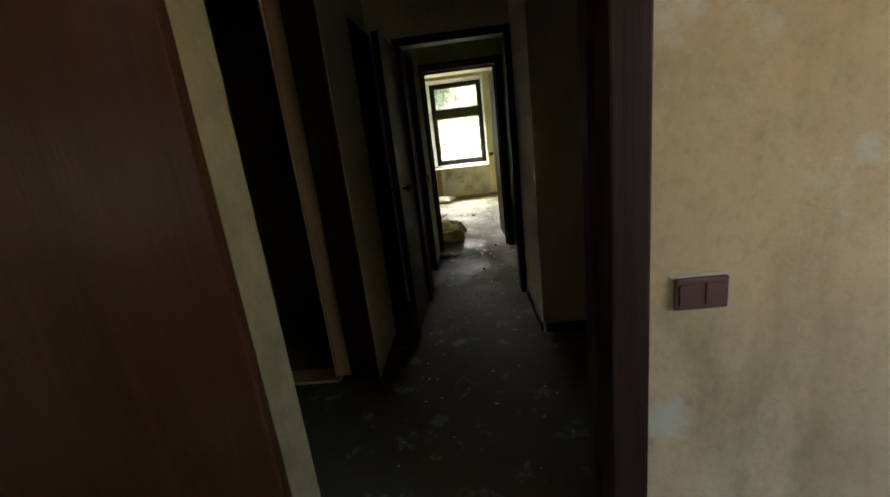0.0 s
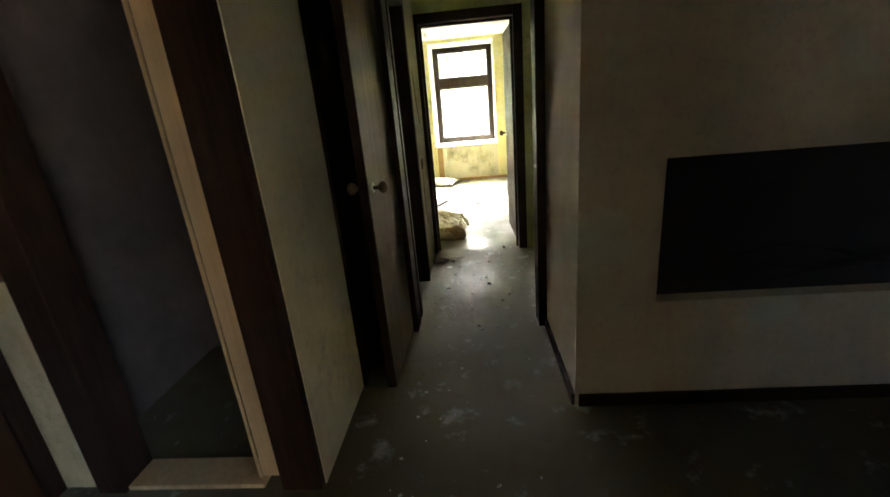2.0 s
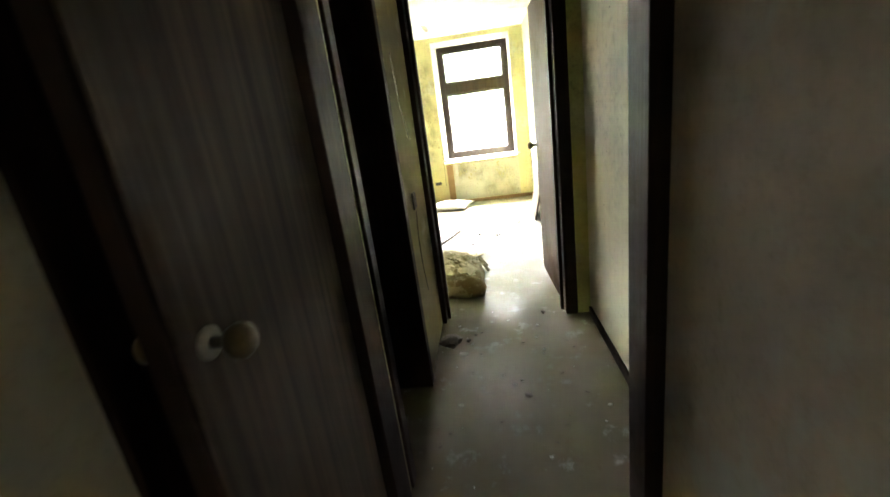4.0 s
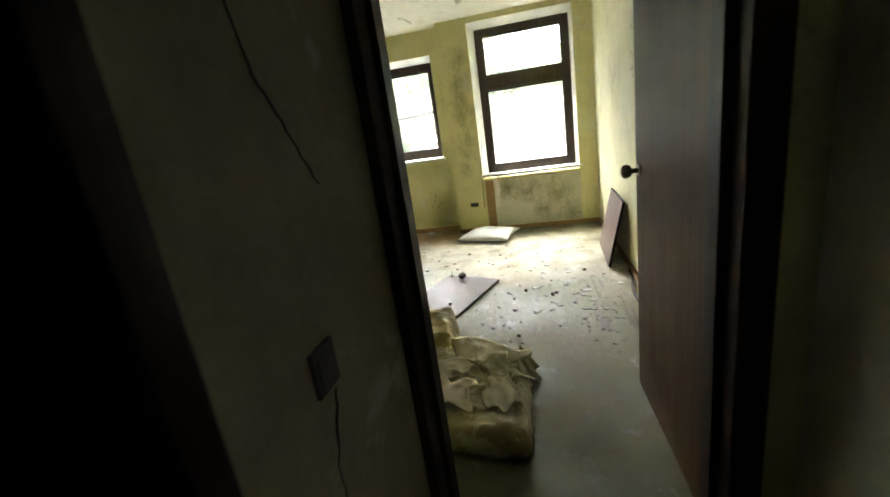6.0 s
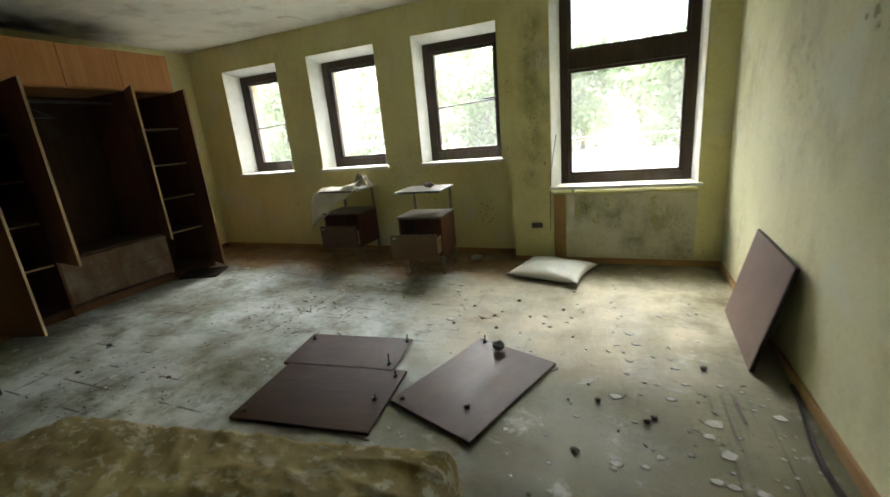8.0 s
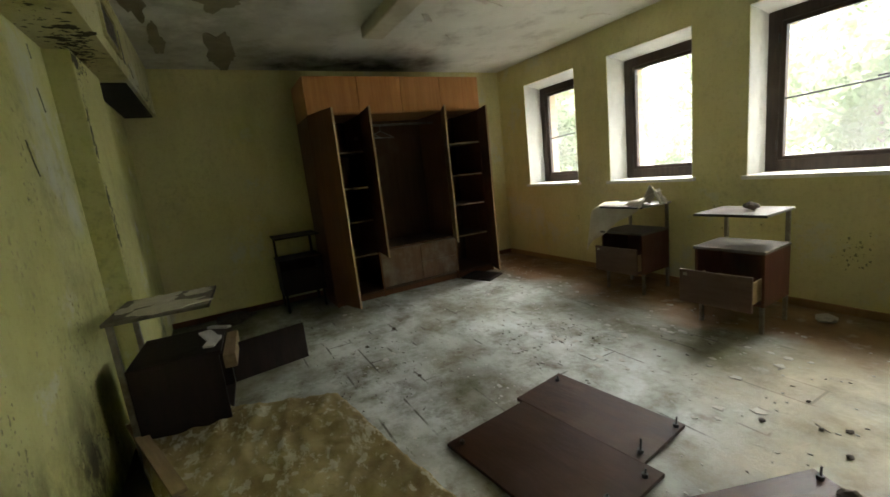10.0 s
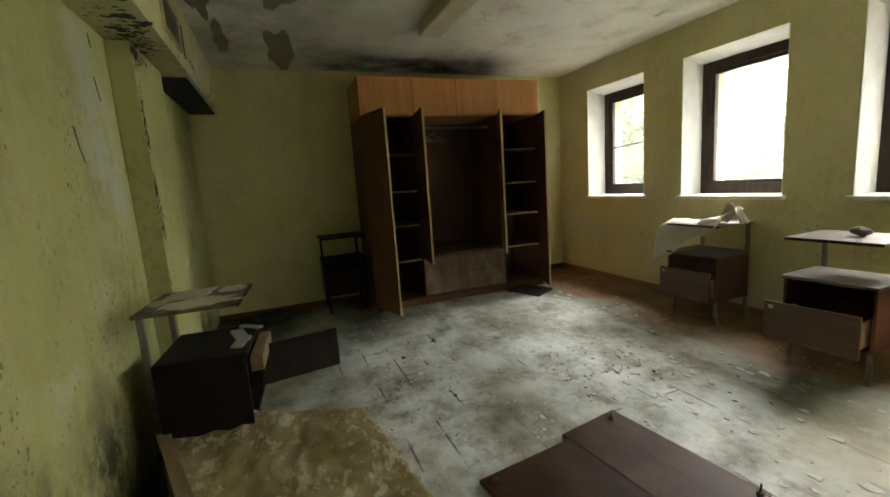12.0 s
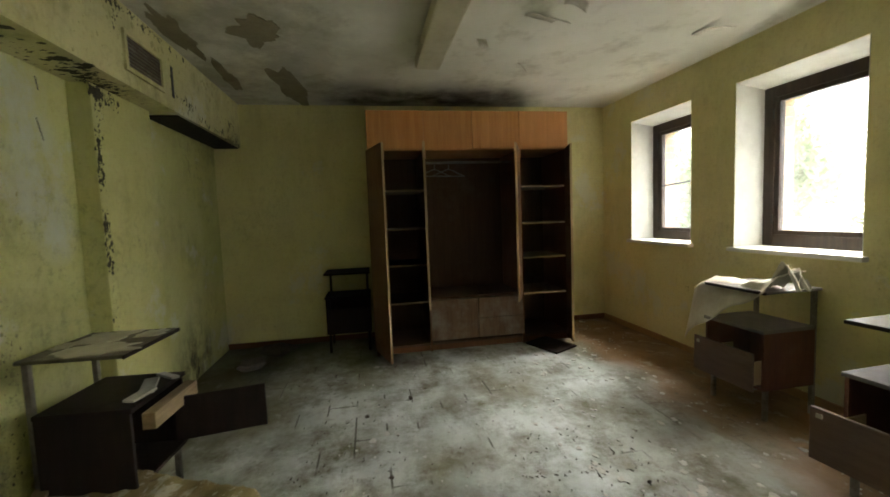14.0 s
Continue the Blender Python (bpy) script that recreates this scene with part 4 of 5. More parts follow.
        for k, (x, y, l, w_, rz, h) in enumerate(((0.02, -0.15, 0.17, 0.06, 20, 0.552), (-0.08, -0.17, 0.13, 0.05, -12, 0.552), (0.10, -0.19, 0.11, 0.04, 60, 0.566))):
            b = part("broken_piece", boxes((-l / 2, l / 2, -w_ / 2, w_ / 2, 0, 0.012), bevel=0.003), M_FLAKE, n, "pale broken laminate piece")
            b.matrix_basis = pose(x, y, h, 4 * k, -3, rz)
    return n


nightstand("red-brown bedside cabinet with a grey top and open drawer", pose(-1.745, 11.855, 0, 0, 0, 3), drawer_out=0.16, tilt=2)
nightstand("dark bedside cabinet draped with peeled wallpaper", pose(-2.74, 12.07, 0, 0, 0, 1), body=M_CABINET, drawer_out=0.07)
nightstand("black-brown bedside cabinet with a flaking tilted top and open door", pose(-2.59, 8.50, 0, 0, 0, 176), body=M_DARKCAB, front=M_DARKCAB, top=M_FLAKED, door=(0.085, -0.215, 0.26, 0, 0, -76))
nightstand("dark bedside cabinet standing beside the wardrobe", pose(-4.80, 9.44, 0, 0, 0, 90), body=M_DARKCAB, front=M_DARKCAB, top=M_DARKCAB, solid=True)


# wallpaper over the second cabinet
def drape(u, v):
    x, y = -3.12 + 0.60 * u, 11.80 + 0.34 * v
    z = 0.795 + 0.02 * math.sin(6 * u + 2 * v) + rumple((x, y, 0), 9, 0.03, 3) + 0.10 * max(0, u - 0.62) ** 0.6
    if v < 0.4:
        f_ = (0.4 - v) / 0.4
        z = (z - 0.5 * max(0, -2.95 - x)) * (1 - f_) + (0.35 + 0.42 * u ** 0.8 + 0.012 * math.sin(13 * u)) * f_
        y += (0.4 - v) * 0.13
    else:
        z -= 0.5 * max(0, -2.95 - x)
    return (x, y, max(z, 0.33))


tagged(part("wallpaper_sheet", sheet(18, 16, drape, 0.0025), M_PAPER, smooth=True), "crumpled peeled wallpaper draped over a bedside cabinet", "wallpaper")
tagged(part("wallpaper_crumple", sheet(9, 9, lambda u, v: (-2.60 + 0.16 * u + rumple((u, v, 0), 3, 0.03, 5), 11.98 + 0.10 * v, 0.80 + 0.14 * math.sin(3.14 * u) * (1 - 0.5 * v) + rumple((u, v, 1), 4, 0.035, 8)), 0.0025), M_PAPER), "crumpled ball of wallpaper on a cabinet", "wallpaper")


def lump(name, label, category, place, r, seed, material, squash=0.5, group=""):
    bm = bmesh.new()
    bmesh.ops.create_icosphere(bm, subdivisions=2, radius=r)
    for v in bm.verts:
        v.co *= 1 + 0.45 * noise.noise(v.co * (1.6 / r) + Vector((seed, seed * 2.1, 0)))
        v.co.z *= squash
    low = min(v.co.z for v in bm.verts)
    for v in bm.verts:
        v.co.z -= low
    ob = part(name, bm, material)
    ob.location = place
    return tagged(ob, label, category, group)


lump("rag", "dark grey rag lying on a cabinet top", "rag", (-1.70, 11.86, 0.776), 0.045, 2, M_DEBRIS, 0.6)


# ---- mattress, rags and bowl by the door ----
def quad(p00, p10, p11, p01, u, v):
    a = [p00[i] * (1 - u) + p10[i] * u for i in (0, 1)]
    b = [p01[i] * (1 - u) + p11[i] * u for i in (0, 1)]
    return [a[i] * (1 - v) + b[i] * v for i in (0, 1)]


def slab(corners, height, nx, ny, wave, seed, round_=0.07, bulge=0.0):
    """A soft slab on the floor over four corners, rounded and rumpled on top."""
    bm = bmesh.new()
    top, rim = [], []
    for j in range(ny + 1):
        row = []
        for i in range(nx + 1):
            u, v = i / nx, j / ny
            x, y = quad(*corners, u, v)
            y -= bulge * math.sin(math.pi * u) * (1 - v)
            e = min(u * nx, (1 - u) * nx, v * ny, (1 - v) * ny)
            z = height + rumple((x, y, 0), 3.2, wave, seed) + rumple((x, y, 2), 11, wave * 0.45, seed) + 0.011 * (1 - abs(noise.noise(Vector((x * 2.2 + seed, y * 6.5, 3))))) ** 7 + 0.012 * (1 - abs(noise.noise(Vector((x * 7 + y * 5, y * 4 - x * 3, seed))))) ** 9
            z -= round_ * max(0, 1 - e / 2.0) ** 2
            row.append(bm.verts.new((x, y, z)))
        top.append(row)
    for j in range(ny):
        for i in range(nx):
            bm.faces.new((top[j][i], top[j][i + 1], top[j + 1][i + 1], top[j + 1][i]))
    ring = top[0][:] + [top[j][-1] for j in range(1, ny + 1)] + top[-1][-2::-1] + [top[j][0] for j in range(ny - 1, 0, -1)]
    cx = sum(v.co.x for v in ring) / len(ring)
    cy = sum(v.co.y for v in ring) / len(ring)
    prev = ring
    for f_, push in ((0.55, 0.014), (0.25, 0.012), (0.0, -0.004)):
        nxt = []
        for k, v in enumerate(ring):
            dx, dy = v.co.x - cx, v.co.y - cy
            n_ = math.hypot(dx, dy)
            o = push + rumple((v.co.x, v.co.y, f_), 6, 0.02, seed)
            nxt.append(bm.verts.new((v.co.x + dx / n_ * o, v.co.y + dy / n_ * o, max(0.0, v.co.z * f_))))
        for k in range(len(ring)):
            k2 = (k + 1) % len(ring)
            bm.faces.new((prev[k], nxt[k], nxt[k2], prev[k2]))
        prev = nxt
    bm.faces.new(prev)
    return bm


MAT = ((-0.535, 9.12), (-2.74, 8.22), (-2.28, 9.18), (-0.57, 9.42))
mt = thing("mattress", "yellowed torn mattress lying on the floor", "mattress")
part("body", slab(MAT, 0.205, 110, 56, 0.013, 1.0, 0.045, 0.10), M_FOAM, mt, smooth=True)
part("tear", sheet(14, 2, lambda u, v: (-0.66 - 0.42 * u, 9.135 - 0.155 * u - 0.028 * v, 0.205 - 0.045 * v + 0.012 * math.sin(7 * u)), 0.004), M_BLACK, mt, "dark open seam")
part("ticking_flap", sheet(12, 5, lambda u, v: (-0.60 - 0.75 * u, 9.12 - 0.29 * u - 0.05 * v + rumple((u, v, 0), 3, 0.02, 2), 0.19 - 0.15 * v + rumple((u, v, 3), 4, 0.015, 7)), 0.005), M_FOAM, mt, "hanging torn ticking", smooth=True)
PAD = ((-0.10, 8.40), (-0.86, 8.43), (-0.80, 9.10), (-0.14, 9.02))
cov = thing("folded_cover", "torn dirty mattress cover heaped by the doorway", "cover")
part("cloth", slab(PAD, 0.125, 60, 52, 0.020, 6.0, 0.04), M_TORN, cov, smooth=True)
for k, (x, y, z, w_, l_, rz, tx, mat) in enumerate(((-0.22, 8.62, 0.150, 0.14, 0.20, 12, 3, M_PAPER_BACK), (-0.46, 8.62, 0.160, 0.26, 0.20, -20, -3, M_PAPER_BACK), (-0.24, 8.80, 0.155, 0.18, 0.24, 35, 6, M_TORN), (-0.48, 8.80, 0.158, 0.24, 0.15, 10, 6, M_PAPER_BACK), (-0.33, 8.95, 0.15, 0.36, 0.22, -24, 5, M_TORN), (-0.62, 8.66, 0.16, 0.16, 0.2, 50, 3, M_PAPER_BACK))):
    s = part("torn_flap", sheet(12, 12, lambda u, v: ((u - 0.5) * w_ * (1 + 0.3 * math.sin(5 * v + k)), (v - 0.5) * l_ + 0.02 * math.sin(9 * u + k), 0.018 * (1 - abs(noise.noise(Vector((u * 3 + k, v * 2, k * 1.7))))) ** 5 + rumple((u, v, k), 3.0, 0.014, k * 3.3)), 0.004), mat, cov, "torn loose flap", smooth=True)
    s.matrix_basis = pose(x, y, z, tx, 0, rz)
# cloth folds spilling over the side
for k, (y, dy, out) in enumerate(((8.98, 0.10, 0.08), (8.86, 0.09, 0.035), (8.70, 0.12, 0.03), (8.52, 0.12, 0.045))):
    part("hanging_fold", sheet(8, 12, lambda u, v: (-0.155 + out * v ** 1.5 + 0.02 * math.sin(7 * u + 3 * k) * v, y + (u - 0.5) * dy * (1 + 0.5 * v), 0.150 - 0.142 * v ** 1.4 + 0.012 * math.sin(9 * u + k) * (1 - v)), 0.005), M_TORN, cov, "fold of torn cloth", smooth=True)
bowl = thing("enamel_basin", "upturned grey-white enamel basin beside the mattress", "basin", pose(-0.80, 8.86, 0.115, 8, -6, 0))
part("body", lathe([(0.105, 0.0), (0.108, 0.01), (0.100, 0.045), (0.085, 0.08), (0.05, 0.10), (0.01, 0.104)], 28), M_ENAMEL, bowl, smooth=True)
part("rim", lathe([(0.106, -0.004), (0.115, 0.0), (0.115, 0.006), (0.107, 0.010)], 28), M_ENAMEL, bowl, smooth=True)
lath = part("wooden_lath", boxes((-0.36, 0.36, -0.026, 0.026, 0, 0.018), bevel=0.004), M_LATH)
lath.matrix_basis = pose(-2.23, 8.385, 0.222, 0, 1, 19)
tagged(lath, "narrow brown wooden lath lying on the mattress", "lath")


# ---- pillow ----
def pillow_mesh():
    bm = bmesh.new()
    n = 26
    faces = []
    for s in (1, -1):
        grid = []
        for j in range(n + 1):
            row = []
            for i in range(n + 1):
                u, v = 2 * i / n - 1, 2 * j / n - 1
                pinch = 1 - 0.10 * (1 - abs(v) ** 2) * abs(u) ** 3
                x, y = 0.31 * u * (1 - 0.10 * (1 - v * v)), 0.26 * v * (1 - 0.10 * (1 - u * u))
                h = 0.075 * max(0, (1 - u * u) * (1 - v * v)) ** 0.42
                z = s * h * (1.0 if s > 0 else 0.55) + (rumple((x, y, s), 9, 0.012, 4) if s > 0 else 0) * (h / 0.075)
                row.append(bm.verts.new((x, y, z)))
            grid.append(row)
        for j in range(n):
            for i in range(n):
                bm.faces.new((grid[j][i], grid[j][i + 1], grid[j + 1][i + 1], grid[j + 1][i]))
    bmesh.ops.remove_doubles(bm, verts=bm.verts, dist=0.0005)
    return bm


pl = part("pillow", pillow_mesh(), M_PILLOW, smooth=True)
pl.matrix_basis = pose(-0.60, 11.83, 0.044, 0, 0, -14)
tagged(pl, "plump white pillow lying on the floor below the window", "pillow")

# ---- loose boards ----
def flat_board(label, m, length, width, material, pins=()):
    b = thing("loose_board", label, "board", m, "boards on the floor")
    part("panel", boxes((-length / 2, length / 2, -width / 2, width / 2, 0.0, 0.018), bevel=0.003), material, b)
    for x, y, h in pins:
        pn = bmesh.new()
        rod(pn, (x, y, 0.018), (x + 0.004, y, 0.018 + h), 0.004, 8)
        rod(pn, (x, y, 0.018), (x, y, 0.034), 0.012, 10)
        part("pin", pn, M_BLACK, b, "upright black fitting pin")
    return b


flat_board("dark red-brown board lying on the dusty floor", pose(-1.47, 9.82, 0.004, 0, 0, 7), 0.74, 0.50, M_BOARD_DARK, ((0.33, 0.18, 0.04), (0.30, -0.02, 0.03), (-0.32, -0.2, 0.02)))
flat_board("red-brown board with a dusty sheen and pins", pose(-1.58, 10.22, 0.012, 2, 0, 7), 0.70, 0.34, M_BOARD, ((0.33, 0.13, 0.05), (0.31, -0.12, 0.07), (-0.30, 0.10, 0.03)))
flat_board("glossy brown board lying askew on the floor", pose(-0.735, 10.12, 0.003, 0, 0, 70), 0.74, 0.50, M_BOARD, ((0.34, 0.20, 0.05), (-0.33, 0.20, 0.02), (-0.2, -0.1, 0.012)))
lump("dirt_clump", "black clump of dirt on a loose board", "debris", (-0.70, 10.43, 0.022), 0.035, 5, M_DEBRIS, 0.8)
lb = thing("leaning_panel", "grey-brown panel leaning against the side wall", "panel", pose(0.536, 10.90, 0.008, -13, 0, -92.5))
part("board", boxes((-0.36, 0.36, 0.0, 0.022, 0.0, 0.55), bevel=0.003), M_SLATE, lb)
part("edge_band", boxes((0.3605, 0.364, 0.0, 0.022, 0.0, 0.55), (-0.36, 0.36, 0.0, 0.022, 0.5505, 0.554), bevel=0.001), M_DARKCAB, lb, "dark edge band")

# ---- ceiling lamp, ceiling damage, cracks ----
lamp = thing("ceiling_lamp", "cream fluorescent lamp housing on the stained ceiling", "ceiling lamp")
part("housing", boxes((-3.70, -2.20, 10.07, 10.25, 2.365, H), bevel=0.014), M_LAMP, lamp)
part("end_cap", boxes((-3.715, -3.70, 10.078, 10.242, 2.378, H - 0.005), bevel=0.004), M_LAMP, lamp)


def patch(name, label, category, cx, cy, rx, ry, seed, material, z=H, n=64):
    """A thin patch with a ragged outline under the ceiling."""
    bm = bmesh.new()
    ring = []
    for i in range(n):
        a = 2 * math.pi * i / n
        r = 1 + 0.7 * noise.noise(Vector((math.cos(a) * 1.5 + seed, math.sin(a) * 1.5, seed))) + 0.22 * noise.noise(Vector((math.cos(a) * 6 + seed, math.sin(a) * 6, 3)))
        ring.append(bm.verts.new((cx + rx * r * math.cos(a), cy + ry * r * math.sin(a), z)))
    f_ = bm.faces.new(ring)
    ext = bmesh.ops.extrude_face_region(bm, geom=[f_])["geom"]
    for v in ext:
        if isinstance(v, bmesh.types.BMVert):
            v.co.z -= 0.005
    return tagged(part(name, bm, material), label, category, "ceiling patches")


M_BARE = plain("bare_plaster_patch", (0.19, 0.165, 0.10), (0.26, 0.235, 0.16), 0.95, 0, 8, 0.5)
for cx, cy, rx, ry, s in ((-3.36, 9.04, 0.20, 0.12, 21.3), (-4.50, 9.06, 0.50, 0.13, 33.7), (-3.42, 8.57, 0.32, 0.07, 15), (-4.3, 8.62, 0.3, 0.05, 17), (-2.55, 9.25, 0.16, 0.07, 9), (-1.6, 10.9, 0.2, 0.1, 12)):
    patch("peeled_patch", "grey-brown patch where ceiling paint has peeled", "peeled paint", cx, cy, rx, ry, s, M_BARE)
for k, (x, y, w_, l_, rz) in enumerate(((-2.95, 10.78, 0.16, 0.22, 20), (-2.75, 10.86, 0.12, 0.12, 70), (-3.32, 10.48, 0.05, 0.07, 10), (-3.75, 10.92, 0.06, 0.04, 50), (-1.2, 11.7, 0.14, 0.08, 20), (-0.6, 11.3, 0.10, 0.07, 60), (-0.35, 11.45, 0.12, 0.05, 10), (-3.0, 11.95, 0.3, 0.05, 4))):
    s = part("hanging_flake", sheet(5, 5, lambda u, v: ((u - 0.5) * w_, (v - 0.5) * l_, -0.006 - 0.07 * u * u + rumple((u, v, k), 2, 0.006, k)), 0.002), M_PAPER, smooth=True)
    s.matrix_basis = pose(x, y, H - 0.002, 0, 0, rz)
    tagged(s, "curled flake of paint hanging from the ceiling", "paint flake", "hanging flakes")


def crack(name, label, pts, width, seed, m, material=M_BLACK):
    """A wandering crack strip in the plane y = 0 of its own axes, 2 mm proud."""
    bm = bmesh.new()
    prev = None
    n = 26
    for i in range(n + 1):
        t = i / n * (len(pts) - 1)
        k = min(int(t), len(pts) - 2)
        f_ = t - k
        x = pts[k][0] * (1 - f_) + pts[k + 1][0] * f_ + 0.012 * noise.noise(Vector((i * 0.7, seed, 0)))
        z = pts[k][1] * (1 - f_) + pts[k + 1][1] * f_
        w_ = width * (0.35 + abs(noise.noise(Vector((i * 0.9, seed, 5)))) * 1.4) * (0.3 if i in (0, n) else 1)
        pair = [bm.verts.new((x - w_, 0, z)), bm.verts.new((x + w_, 0, z))]
        if prev:
            bm.faces.new((prev[0], prev[1], pair[1], pair[0]))
        prev = pair
    bm.normal_update()
    bmesh.ops.solidify(bm, geom=bm.faces[:], thickness=0.003)
    ob = part(name, bm, material)
    ob.matrix_basis = m
    return tagged(ob, label, "crack", "wall cracks")


side = pose(-0.382, 7.62, 0, 0, 0, 90)
crack("wall_crack", "dark crack running down the corridor wall", ((-0.06, 1.62), (0.0, 1.4), (0.12, 1.22)), 0.003, 1, side)
crack("wall_crack", "dark crack below the corridor switch", ((0.02, 0.86), (-0.03, 0.72), (-0.02, 0.55), (0.03, 0.40)), 0.0028, 2, side)
crack("wall_crack", "dark split in the plaster wall", ((0.0, 1.54), (-0.02, 1.47), (-0.05, 1.40)), 0.004, 11, pose(-2.46, 8.204, 0))
crack("wall_crack", "thin dark split in the plaster wall", ((0.0, 1.80), (-0.03, 1.70)), 0.003, 14, pose(-2.78, 8.204, 0))
crack("wall_crack", "thin dark split in the plaster wall", ((0.0, 1.99), (-0.01, 1.93)), 0.003, 15, pose(-2.80, 8.204, 0))


M_MOULD = plain("black_mould", (0.035, 0.032, 0.018), (0.075, 0.068, 0.035), 0.95, 0, 40, 0.5)
M_MILDEW = plain("olive_mildew", (0.35, 0.33, 0.15), (0.44, 0.42, 0.21), 0.95, 0, 30, 0.3)

M_MILDEW_DARK = plain("dark_olive_mildew", (0.23, 0.215, 0.10), (0.33, 0.31, 0.16), 0.95, 0, 30, 0.3)


def mould(label, m, clusters, material, seed):
    """Flat specks with ragged outlines in the plane y = 0 of m: clusters (x, z, spread x, spread z, count, smallest, largest)."""
    r_ = random.Random(seed)
    bm = bmesh.new()
    for cx, cz, sx, sz, count, lo, hi in clusters:
        for _ in range(count):
            x, z = r_.gauss(cx, sx), r_.gauss(cz, sz)
            r = 0.75 * (lo + (hi - lo) * r_.random() ** 3)
            n = 9
            a0 = r_.uniform(0, 6.28)
            ring = [bm.verts.new((x + r * r_.uniform(0.45, 1.15) * math.cos(a0 + 6.283 * k / n), -0.0015 - r_.random() * 0.0012, z + r * r_.uniform(0.6, 1.7) * math.sin(a0 + 6.283 * k / n))) for k in range(n)]
            bm.faces.new(ring)
    ob = part("mould_specks", bm, material)
    ob.matrix_basis = m
    return tagged(ob, label, "mould", kind="stuff")


north, south = pose(0, 12.20, 0), pose(0, 8.20, 0, 0, 0, 180)
mould("black mould specks along the pillar edge", pose(0, 8.31, 0, 0, 0, 180), [(3.025, z, 0.014, s, n, 0.003, 0.020) for z, s, n in ((1.72, 0.05, 50), (1.58, 0.06, 70), (1.28, 0.05, 80), (1.12, 0.03, 50), (0.9, 0.08, 25))] + [(3.04, 1.99, 0.025, 0.02, 90, 0.004, 0.028), (3.14, 1.98, 0.05, 0.02, 50, 0.003, 0.020), (3.06, 1.9, 0.03, 0.05, 40, 0.002, 0.010)], M_MOULD, 1)
mould("black mould specks under the boxing", pose(0, 8.30, 2.035, 90, 0, 180), [(x, 0.0, 0.14, 0.04, 60, 0.002, 0.014) for x in (1.6, 2.1, 2.5, 2.9, 3.2)] + [(3.05, 0.05, 0.10, 0.03, 160, 0.003, 0.02)] + [(x, y, 0.09, 0.025, 26, 0.010, 0.045) for x, y in ((1.9, 0.08), (2.35, 0.05), (2.75, 0.09), (2.05, -0.05), (2.95, 0.02))], M_MOULD, 2)
mould("dark mildew on the boxing front", pose(0, 8.455, 0, 0, 0, 180), [(x, 2.36, 0.25, 0.06, 50, 0.004, 0.026) for x in (2.2, 2.9, 3.6, 4.4)] + [(3.0, 2.15, 0.7, 0.05, 60, 0.003, 0.014)], M_MILDEW, 3)
mould("black mould blotches on the boxing front", pose(0, 8.455, 0, 0, 0, 180), [(2.55, 2.40, 0.06, 0.03, 60, 0.004, 0.026), (2.75, 2.42, 0.05, 0.02, 50, 0.004, 0.02), (3.0, 2.38, 0.02, 0.05, 40, 0.003, 0.014), (3.6, 2.2, 0.01, 0.06, 30, 0.003, 0.012), (4.4, 2.06, 0.4, 0.015, 80, 0.004, 0.02), (2.2, 2.30, 0.10, 0.06, 40, 0.006, 0.035), (3.2, 2.43, 0.25, 0.012, 70, 0.005, 0.024), (3.85, 2.12, 0.12, 0.03, 40, 0.004, 0.022), (4.75, 2.15, 0.12, 0.08, 50, 0.004, 0.026)], M_MOULD, 13)
mould("olive mildew streaks on the door wall", south, [(x, z, 0.08, 0.16, 60, 0.003, 0.016) for x, z in ((1.3, 1.3), (1.55, 0.8), (1.8, 1.5), (2.1, 1.1), (2.3, 0.7), (2.0, 0.45), (2.55, 1.3), (1.2, 0.6))], M_MILDEW, 4)
mould("brown mould dashes on the door wall", south, [(x, z, 0.035, 0.12, 46, 0.003, 0.014) for x, z in ((1.74, 0.62), (1.70, 0.45), (1.78, 1.45), (1.95, 1.55), (2.35, 1.35), (1.5, 1.6), (2.5, 0.8))], M_MILDEW_DARK, 24)
mould("black mould low on the door wall", south, [(2.25, 0.28, 0.12, 0.10, 120, 0.002, 0.009), (2.45, 0.45, 0.04, 0.15, 70, 0.002, 0.009)], M_MOULD, 5)
mould("grey-green mildew on the side wall", pose(0.69, 0, 0, 0, 0, -90), [(-y, z, 0.07, 0.10, 40, 0.003, 0.020) for y, z in ((9.7, 1.75), (9.9, 1.55), (10.1, 1.85), (9.5, 1.5), (10.3, 1.6), (9.6, 1.95), (10.0, 1.3), (9.3, 1.75))], M_MILDEW_DARK, 6)
mould("dark mildew column beside the tall window", north, [(-0.80, z, 0.035, 0.12, 30, 0.004, 0.022) for z in (1.05, 1.3, 1.55, 1.8)] + [(-0.9, 0.75, 0.05, 0.1, 14, 0.003, 0.012)], M_MILDEW, 7)
mould("dark mould on the panel below the window", pose(0, 12.185, 0), [(-0.38, 0.52, 0.05, 0.05, 60, 0.004, 0.024), (-0.2, 0.45, 0.12, 0.08, 60, 0.003, 0.018), (0.25, 0.42, 0.10, 0.10, 70, 0.003, 0.024), (0.0, 0.25, 0.25, 0.06, 50, 0.003, 0.012)], M_MILDEW, 8)
mould("mildew spots below the small windows", pose(0, 12.40, 0), [(-1.35, 0.42, 0.05, 0.06, 50, 0.003, 0.014), (-2.2, 0.65, 0.12, 0.08, 50, 0.002, 0.010), (-3.4, 0.55, 0.02, 0.02, 3, 0.008, 0.014), (-3.75, 0.56, 0.02, 0.02, 3, 0.008, 0.014), (-1.08, 1.3, 0.02, 0.3, 24, 0.003, 0.012)], M_MILDEW_DARK, 9)
